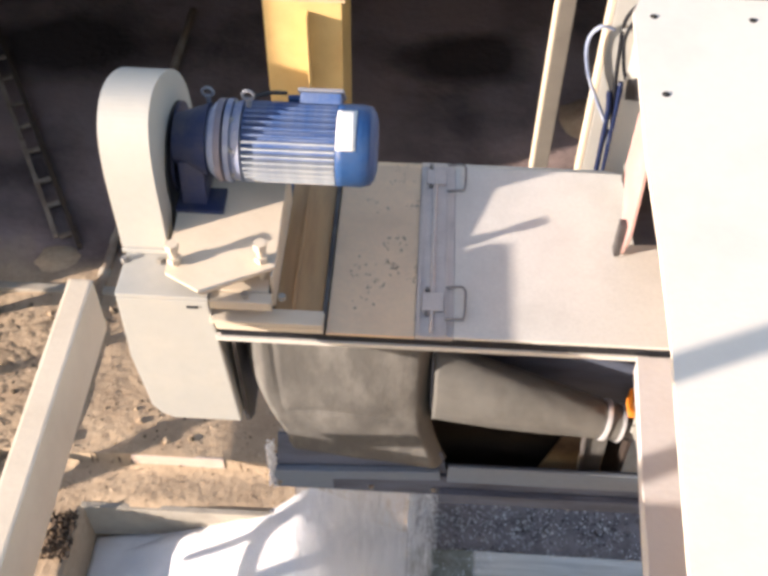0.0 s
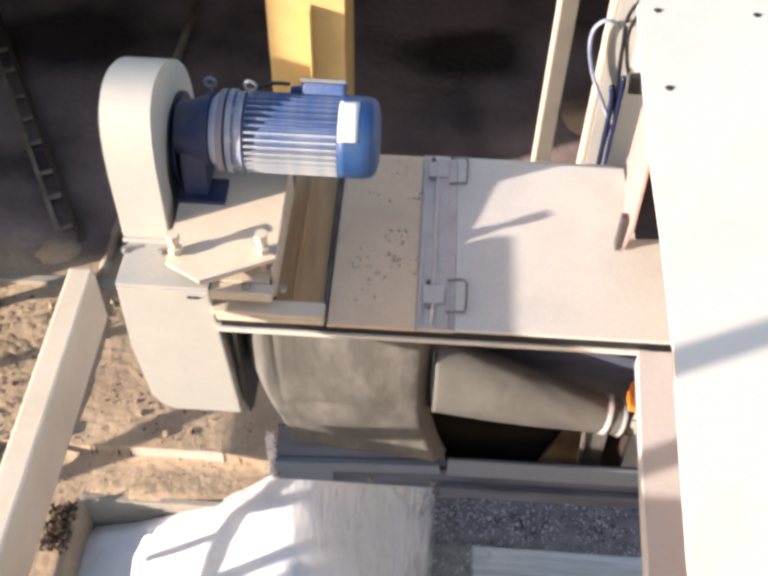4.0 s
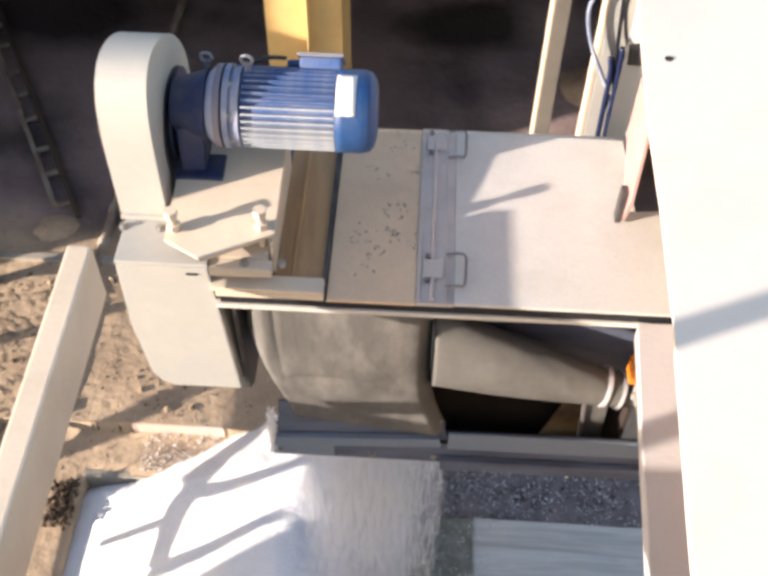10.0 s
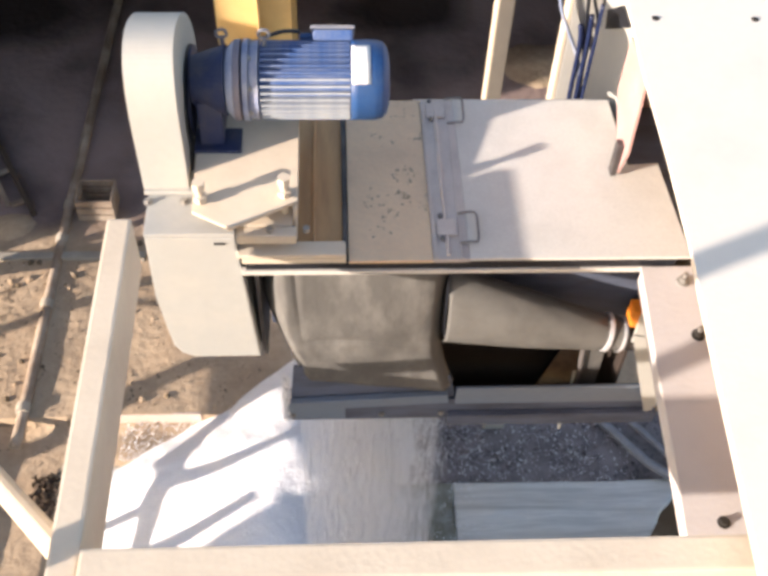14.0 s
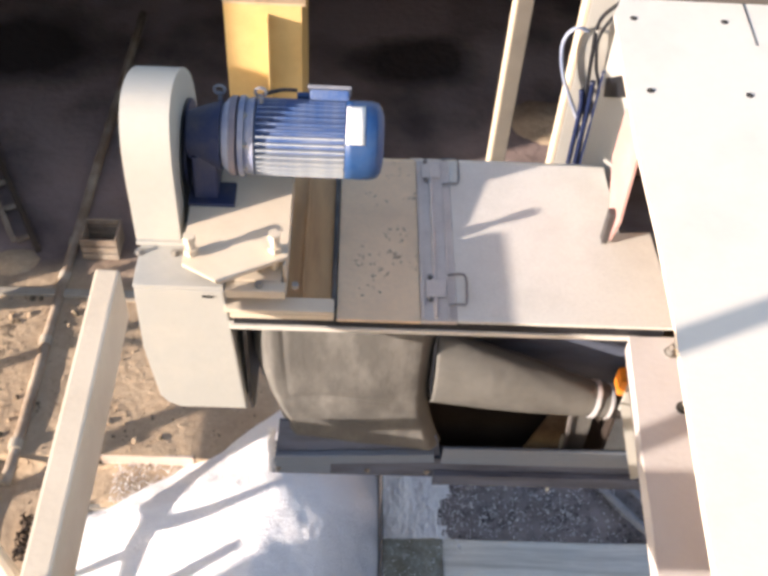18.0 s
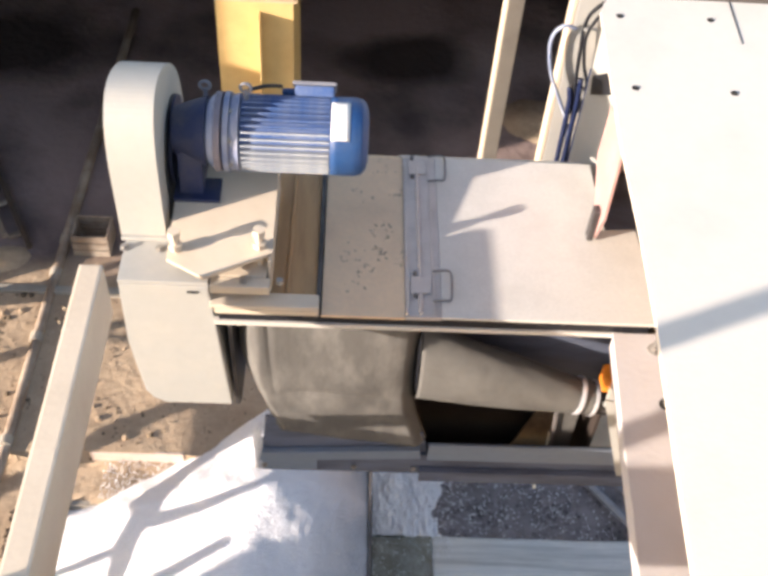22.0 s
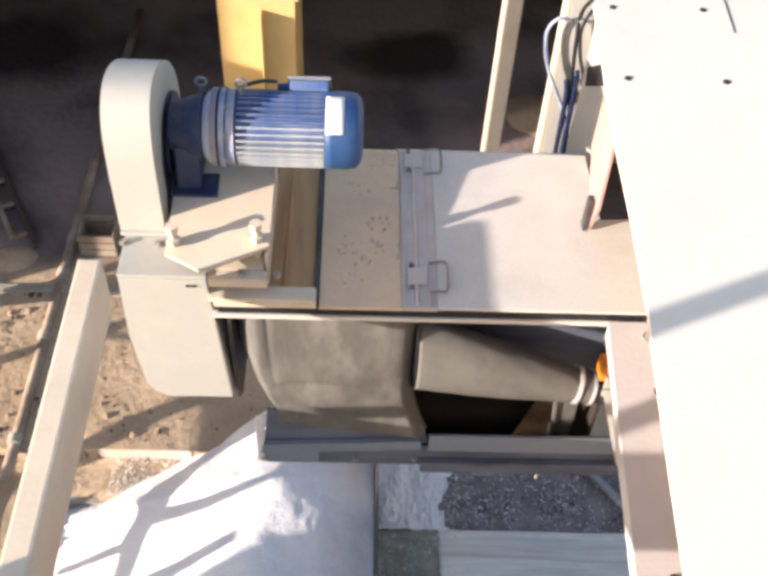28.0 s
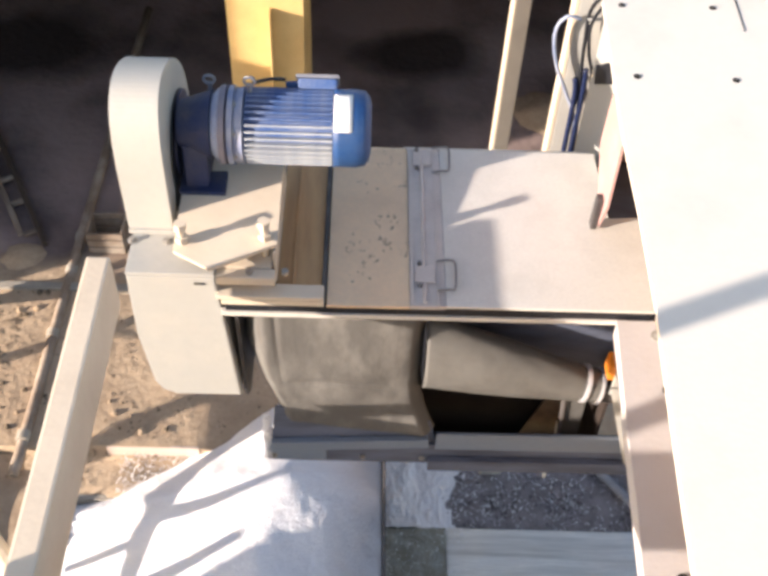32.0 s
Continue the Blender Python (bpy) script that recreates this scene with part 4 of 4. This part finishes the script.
# ---- white box chute beside the machine ----
def build_panel():
    pn = thing("feed_box", "white painted sheet-steel feed box with dark bolt heads", "feed box", at=(1.2, 1.7, 2.2))
    q = Matrix.Translation((-1.2, -1.7, -2.2))
    def P(name, bm, mat, label=""):
        bmesh.ops.transform(bm, matrix=q, verts=bm.verts[:])
        return part(name, bm, mat, pn, label)
    top = [(0.56, 0.2), (0.606, 1.0), (0.638, 1.5), (0.650, 1.85), (0.654, 2.18), (0.666, 2.45), (0.690, 2.90), (0.73, 3.0), (2.2, 3.0), (2.2, 0.2)]
    P("top_sheet", prism(top, 2, 2.272, 2.285, 0.002), WHITE, "white top sheet with faint rusty stains")
    P("seam", prism([(1.1535, 2.75), (1.1565, 2.75), (1.168, 3.0), (1.163, 3.0)], 2, 2.2852, 2.2872), RUBBER, "open dark seam")
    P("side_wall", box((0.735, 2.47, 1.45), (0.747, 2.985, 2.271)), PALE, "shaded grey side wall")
    # shadow on the side wall, drawn as a thin black piece
    P("wall_shadow", prism([(2.925, 1.995), (2.764, 2.129), (2.637, 2.132), (2.897, 1.93)], 0, 0.728, 0.7345), RUBBER, "thin black piece standing for the shadow on the side wall")
    P("folded_lip", prism([(0.563, 0.2), (0.609, 1.0), (0.641, 1.5), (0.645, 1.5), (0.613, 1.0), (0.567, 0.2)], 2, 2.254, 2.2715), WHITE)
    P("inner_wall", box((1.05, 0.4, 1.0), (1.10, 2.95, 2.27)), LINER, "brown inner wall")
    P("front_wall", box((0.60, 0.2, 1.75), (1.10, 0.26, 2.27)), WHITE)
    P("back_wall", box((0.7475, 2.93, 1.2), (2.2, 2.98, 2.271)), PINK, "faded pinkish back wall")
    P("stand", box((1.98, 0.5, GROUND - 0.8), (2.19, 2.4, 2.271)), DARKSTEEL, "dark closed stand")
    P("back_rail", tube([(0.90, 3.08, 2.24), (1.0, 3.085, 2.26), (1.15, 3.09, 2.27), (2.0, 3.10, 2.28)], 0.052, 12), POSTPAINT, "bent grey edge rail")
    for x, y in ((0.745, 2.482), (0.755, 2.88), (1.073, 2.881), (1.065, 2.478)):
        bolt("bolt", pn, q @ Vector((x, y, 2.285)), r=0.0085, h=0.004, mat=DARKBOLT)
    fl = thing("red_flap", "faded red steel flap hanging beside the cover", "flap", at=(0.67, 2.3, 1.86))
    q3 = Matrix.Translation((-0.67, -2.3, -1.86))
    bm = bmesh.new()
    add_prism(bm, [(2.22, 1.86), (2.24, 1.86), (2.42, 2.05), (2.42, 2.262), (2.20, 2.262), (2.18, 1.985)], 0, 0.662, 0.672, 0.002)
    bmesh.ops.transform(bm, matrix=q3, verts=bm.verts[:])
    part("plate", bm, PINK, fl)
    bm = box((0.640, 2.215, 1.852), (0.660, 2.250, 1.985))
    bmesh.ops.transform(bm, matrix=q3, verts=bm.verts[:])
    part("bracket", bm, DARKSTEEL, fl)
    st = thing("cable_post", "cream angle post carrying the cables", "post", at=(0.80, 3.45, GROUND))
    part("shaft", box((-0.065, -0.05, -0.1), (0.065, 0.05, 3.75), bevel=0.008), PALE, st)
    part("bright_edge", box((-0.082, -0.05, -0.1), (-0.0655, 0.03, 3.75), bevel=0.003), CREAM, st, "cream strip that makes the left edge brighter")
    part("stay_plate", prism([(3.02 - 3.45, 1.57 - GROUND), (3.02 - 3.45, 2.15 - GROUND), (3.42 - 3.45, 1.80 - GROUND)], 0, 0.068, 0.08, 0.002), PALE, st, "pale triangular stay plate")
    part("clip", rod((-0.03, -0.093, 1.90 - GROUND), (0.03, -0.093, 1.90 - GROUND), 0.006, seg=8), PALE, st, "small cable clip")
    names = (("power_cable", "thick black power cable tied to the post", RUBBER, 0.0085, [(0.84, 3.37, 0.9), (0.827, 3.36, 1.30), (0.798, 3.36, 1.56), (0.779, 3.36, 1.79), (0.779, 3.36, 1.955), (0.85, 3.30, 2.10), (0.93, 3.18, 2.30), (1.05, 3.06, 2.38), (1.3, 3.04, 2.38), (1.9, 3.05, 2.37)]),
             ("power_cable", "black power cable tied to the post", RUBBER, 0.0075, [(0.87, 3.37, 0.9), (0.858, 3.36, 1.30), (0.846, 3.36, 1.59), (0.805, 3.36, 1.74), (0.79, 3.34, 1.91), (0.86, 3.24, 2.14), (0.96, 3.08, 2.345), (1.1, 3.0, 2.36), (1.3, 2.99, 2.36)]),
             ("control_cable", "pale blue control cable in a loose loop", LIGHTCABLE, 0.008, [(0.82, 3.37, 1.20), (0.80, 3.36, 1.395), (0.69, 3.36, 1.645), (0.652, 3.36, 1.79), (0.657, 3.36, 1.87), (0.695, 3.36, 1.91), (0.745, 3.37, 1.89)]))
    names += tuple(("cable_end", "dark blue cable end hanging beside the post", BLUECABLE, 0.012, [(0.805 + d, 3.365, 1.0), (0.80 + d, 3.36, 1.30), (0.795 + 1.1 * d, 3.355, 1.52), (0.785 + 1.3 * d, 3.36, 1.60 + 0.05 * k)]) for k, d in enumerate((-0.01, 0.02, 0.05)))
    for n, lab, mat, r, pts in names:
        ob = link(n, tube(pts, r, 8), mat, smooth=True)
        tagged(ob, lab, "cable", group="cables on the post")


build_panel()


# ---- yard clutter ----
def build_yard():
    pipe = link("ground_pipe", tube([(-2.38, 3.3, GROUND - 0.02), (-2.36, 3.7, GROUND + 0.0), (-2.335, 5.4, GROUND + 0.02), (-2.26, 8.5, GROUND + 0.06)], 0.038, 12), RUST, smooth=True)
    tagged(pipe, "rusty dusty pipe lying along the soil", "pipe")
    lad = thing("old_ladder", "weathered ladder with one pale worn rail on the soil", "ladder", at=(-2.68, 5.4, GROUND))
    d = Vector((-1.36, 2.53, 0.0)).normalized()
    turn = Matrix.Rotation(math.atan2(d.y, d.x), 4, 'Z')
    part("rail", box((-0.1, -0.065, 0.0), (6.0, -0.025, 0.06), turn, 0.006), BARK, lad)
    part("rail", box((0.1, 0.075, 0.0), (6.0, 0.115, 0.05), turn, 0.006), RUST, lad, "pale worn rail")
    for k in range(16):
        x = 0.06 + 0.36 * k + 0.03 * math.sin(k * 2.3)
        part("rung", box((x, -0.024, 0.015), (x + 0.045, 0.074, 0.04), turn, 0.006), RUST, lad)
    kerb = link("kerb", box((-1.80, 3.512, GROUND - 0.12), (-1.18, 3.532, GROUND + 0.010), bevel=0.005), KERB)
    tagged(kerb, "pale sandy kerb board at the step", "kerb", kind="structure")
    kerb = link("kerb", box((-2.07, 3.165, GROUND - 0.45), (-0.8, 3.205, GROUND - 0.078), bevel=0.006), CONCRETE)
    tagged(kerb, "pale sandy kerb board at the pit", "kerb", kind="structure")
    def mud(u, v):
        x, y = -3.7 + 1.24 * u, 3.35 + 1.5 * v
        lump = abs(noise.noise((x * 8 + y, y * 13, 3.0))) + 0.6 * abs(noise.noise((x * 19, y * 26, 5.0)))
        rim = min(1.0, 8 * u, 8 * (1 - u), 8 * v, 8 * (1 - v))
        return Vector((x, y, hill(x, y).z - 0.02 + rim * (0.014 + 0.017 * lump)))
    ob = link("trampled_mud", sheet(mud, 90, 110), MUD, smooth=True)
    tagged(ob, "rough brown trampled mud with dark cracks", "mud", kind="stuff")
    rnd = random.Random(11)
    for i in range(420):
        x, y = rnd.uniform(-3.6, -0.9), rnd.uniform(3.55, 5.2)
        if noise.noise((x * 2.2, y * 2.2, 9.0)) < 0.12:
            continue
        r = 0.008 + 0.022 * rnd.random() ** 2.5
        bm = bmesh.new()
        bmesh.ops.create_icosphere(bm, subdivisions=1, radius=r)
        for v in bm.verts:
            v.co *= 1 + 0.4 * noise.noise(v.co * 40 + Vector((i, 0, 0)))
            v.co.z *= 0.6
        ob = link("clod", bm, CLOD if rnd.random() < 0.6 else SOIL)
        ob.location = hill(x, y) + Vector((0, 0, r * 0.3))
        tagged(ob, "small clod of dry soil", "clod", group="clods on the soil")
    mound = link("sand_mound", sheet(lambda u, v: Vector((1.1 + 0.9 * u, 6.7 + 0.9 * v, GROUND - 0.06 + 0.14 * math.sin(math.pi * u) * math.sin(math.pi * v) + 0.03 * noise.noise((u * 5, v * 5, 0))))[:], 16, 16), SOIL, smooth=True)
    tagged(mound, "low mound of pale sand", "mound", kind="stuff")
    # left side: couplings of the pipe, a kerb stub, a crate and a sunlit mound
    for y in (3.58, 4.46, 5.09, 5.45):
        x = -2.367 + 0.0147 * (y - 3.58)
        part("coupling", rod((x, y - 0.035, GROUND + 0.008), (x, y + 0.035, GROUND + 0.008), 0.047, seg=14), CONCRETE, pipe, "pale pipe coupling")
    kerb = link("kerb", box((-3.6, 4.88, GROUND - 0.05), (-1.7, 4.95, GROUND + 0.035), bevel=0.008), CONCRETE)
    tagged(kerb, "pale kerb stone on the soil", "kerb", kind="structure")
    crate = thing("crate", "weathered brown wooden crate on the soil", "crate", at=(-2.1, 5.40, GROUND))
    for k in range(3):
        for s in (-1, 1):
            part("slat", box((-0.14, s * 0.115 - 0.008, 0.01 + 0.075 * k), (0.14, s * 0.115 + 0.008, 0.07 + 0.075 * k), bevel=0.003), RUST, crate)
            part("slat", box((s * 0.132 - 0.008, -0.105, 0.01 + 0.075 * k), (s * 0.132 + 0.008, 0.105, 0.07 + 0.075 * k), bevel=0.003), RUST, crate)
    part("bottom", box((-0.13, -0.106, 0.0), (0.13, 0.106, 0.012)), RUST, crate)
    sm = link("sand_mound", sheet(lambda u, v: Vector((-3.0 + 0.55 * u, 5.0 + 0.45 * v, GROUND - 0.05 + 0.10 * math.sin(math.pi * u) * math.sin(math.pi * v) + 0.02 * noise.noise((u * 6, v * 6, 3)))), 14, 12), SOIL, smooth=True)
    tagged(sm, "low mound of pale sand", "mound", kind="stuff")
    peb = flake_cloud("pebbles", 2600, (-3.4, 3.20, GROUND - 0.02), (-0.75, 4.86, GROUND + 0.012), 0.009, PEBBLE, 21)
    for v in peb.data.vertices:
        v.co.z += hill(v.co.x, v.co.y).z - GROUND
    deb = flake_cloud("litter", 260, (-2.22, 2.78, GROUND - 0.10), (-2.06, 3.10, GROUND + 0.0), 0.022, BARK, 31)
    tagged(deb, "dark dry plant litter at the edge of the pit", "litter", kind="stuff")
    tagged(peb, "small pebbles strewn over the sandy soil", "pebbles", kind="stuff")
    for n, pts, r in (("hose", [(1.45, 3.54, GROUND - 0.06), (1.56, 3.40, GROUND - 0.03), (1.77, 3.09, GROUND + 0.02), (1.95, 2.93, GROUND + 0.04)], 0.03),
                      ("hose", [(1.64, 3.54, GROUND - 0.06), (1.78, 3.36, GROUND - 0.02), (1.98, 3.05, GROUND + 0.03), (2.12, 2.88, GROUND + 0.05)], 0.022)):
        tagged(link(n, tube(pts, r, 8), GREYHOSE, smooth=True), "grey water hose on the dark soil", "hose", group="hoses")


build_yard()

# ---- unseen blockers added on the left to cast the long shadows ----
def build_shadow_casters():
    w = link("shadow_wall_left", box((-6.6, 3.75, -2.2), (-6.3, 17.0, 5.0), bevel=0), CONCRETE)
    tagged(w, "unseen plain wall added to shade the back of the yard", "wall", kind="structure")
    lw = link("shadow_wall_low", box((-5.1, 4.02, -2.2), (-4.9, 4.75, 0.69), bevel=0.01), CONCRETE)
    tagged(lw, "unseen low wall added to shade the foot of the yellow column", "wall", kind="structure")
    deck = link("shadow_platform", box((-5.2, -3.0, -2.2), (-3.5, 0.62, 2.05), bevel=0.02), CONCRETE)
    tagged(deck, "unseen plain block added to cast shade from the left", "platform", kind="structure")
    pole = link("shadow_pole", tube([(-4.3, 2.40, GROUND - 0.1), (-4.30, 2.46, -1.0), (-4.29, 2.56, -0.84), (-4.28, 2.58, GROUND + 2.0)], 0.062, 10), BARK, smooth=True)
    tagged(pole, "unseen pole and board added for their shadows on the soil", "pole")
    part("board", box((-4.22, 2.03, -0.81), (-4.20, 2.53, 0.12), bevel=0.003), BARK, pole)
    # bush and tree are added out of view, shaped after the shadows wanted
    for n, (x, y), h, seed in (("bush", (-3.1, 4.66), 0.6, 1), ("tree", (-4.5, 3.42), 2.4, 2)):
        tr = thing(n, "unseen bare limbs added for their shadows on the heap" if seed == 1 else "unseen young tree added for its shadows on the soil", n, at=(x, y, GROUND))
        rnd = random.Random(seed)
        part("trunk", tube([(0, 0, -0.1), (0.04, 0.02, h * 0.35), (-0.03, 0.03, h * 0.7), (0.02, 0, h)], [0.055, 0.045, 0.03, 0.012], 8), BARK, tr)
        if seed == 1:
            back = Vector((-0.5, -0.223, 0.141))
            for pts, r in (([(4.9, -1.72), (4.4, -1.30), (3.6, -1.22), (2.755, -1.22), (2.44, -1.15), (2.27, -1.22), (1.99, -1.28)], [0.075, 0.072, 0.07, 0.07, 0.068, 0.062, 0.05]),
                           ([(2.25, -1.22), (2.30, -1.40), (2.36, -1.57)], [0.032, 0.03, 0.022]),
                           ([(2.40, -1.16), (2.32, -1.09), (2.25, -0.95), (2.20, -0.80), (2.19, -0.66)], [0.045, 0.045, 0.042, 0.038, 0.03]),
                           ([(1.97, -1.28), (1.94, -1.24), (1.90, -1.05), (1.885, -0.78)], [0.05, 0.05, 0.045, 0.038])):
                part("limb", tube([Vector((-2.6 - x, yy - y, zz - GROUND)) + back for yy, zz in pts], r, 8), BARK, tr)
            continue
        for k in range(4):
            z = 0.7 + (h - 0.9) * k / 4
            a = rnd.uniform(-1.2, 1.2) + (math.pi if k % 2 else 0) - math.pi / 2
            L = rnd.uniform(0.5, 0.95)
            p = Vector((0, 0, z))
            e = p + Vector((math.cos(a) * L, math.sin(a) * L, L * rnd.uniform(0.25, 0.7)))
            br = part("limb", tube([p, p.lerp(e, 0.5) + Vector((0, 0, -0.05)), e], [0.022, 0.015, 0.006], 6), BARK, tr)
            verts, faces = [], []
            for i in range(16):
                c = p.lerp(e, rnd.uniform(0.3, 1.05)) + Vector((rnd.gauss(0, 0.10), rnd.gauss(0, 0.10), rnd.gauss(0, 0.08)))
                u = Vector((rnd.gauss(0, 1), rnd.gauss(0, 1), rnd.gauss(0, 1))).normalized()
                v = u.orthogonal().normalized()
                s = rnd.uniform(0.015, 0.035)
                b = len(verts)
                verts += [c - u * s, c + v * s * 0.5, c + u * s, c - v * s * 0.5]
                faces.append((b, b + 1, b + 2, b + 3))
            me = bpy.data.meshes.new("leaves")
            me.from_pydata(verts, [], faces)
            me.materials.append(LEAF)
            lv = new("leaves", me)
            lv.parent = tr
            tagged(lv, kind="stuff")


build_shadow_casters()

# ---- falling flakes ----
CLUMPS = []
for i in range(134):
    if i < 8:
        c = flake_cloud("falling_flakes", 13000, (-0.33, -0.14, -0.55), (0.33, 0.14, 0.52), 0.0075, FLAKES, 100 + i, spread=0.155)
    else:
        c = new("falling_flakes", CLUMPS[i % 8].data)
    tagged(c, "loose white flakes falling from the chute", "flakes", group="falling flakes", kind="stuff")
    CLUMPS.append(c)


def motions():
    rise = ((0.0, -0.40), (3.0, -0.30), (6.0, -0.16), (9.0, -0.06), (12.0, -0.02), (15.0, 0.0), (20.0, 0.005), (32.0, 0.01))
    walk(heap, [(t, pose(0, 0, z)) for t, z in rise])
    walk(drift, [(t, pose(0, 0, z)) for t, z in ((0.0, -0.20), (9.0, -0.13), (13.0, -0.08), (17.0, -0.02), (24.0, 0.0), (32.0, 0.0))])
    walk(edge, [(t, pose(0, 0, z)) for t, z in ((0.0, -0.05), (6.0, -0.035), (13.0, 0.0), (32.0, 0.0))])
    # each clump waits inside the machine, falls once, and stays in the heap; the last one falls at 16.5 s
    rnd = random.Random(8)
    for i, c in enumerate(CLUMPS):
        t0 = -0.75 + i * 17.25 / 134
        x = rnd.uniform(-0.19, -0.15) + 0.06 * i / 134
        top, end = 1.22, -2.95
        y0, y1 = 2.45, 2.20 + rnd.uniform(-0.06, 0.10)
        spin = rnd.uniform(-3, 3)
        def at(f):
            return pose(x, y0 + (y1 - y0) * min(max(f - 0.47, 0) * 4.0, 1.0), top + (end - top) * f * f, 0, 0, spin + 4 * f)
        if t0 > 0:
            rows = [(0.0, at(0)), (t0, at(0))]
        else:
            rows = [(0.0, at(-t0 / 0.93))]
        rows += [(t0 + 0.93 * k / 9, at(k / 9)) for k in range(1, 10) if t0 + 0.93 * k / 9 > 0.034]
        rows.append((32.0, rows[-1][1]))
        walk(c, rows)


motions()
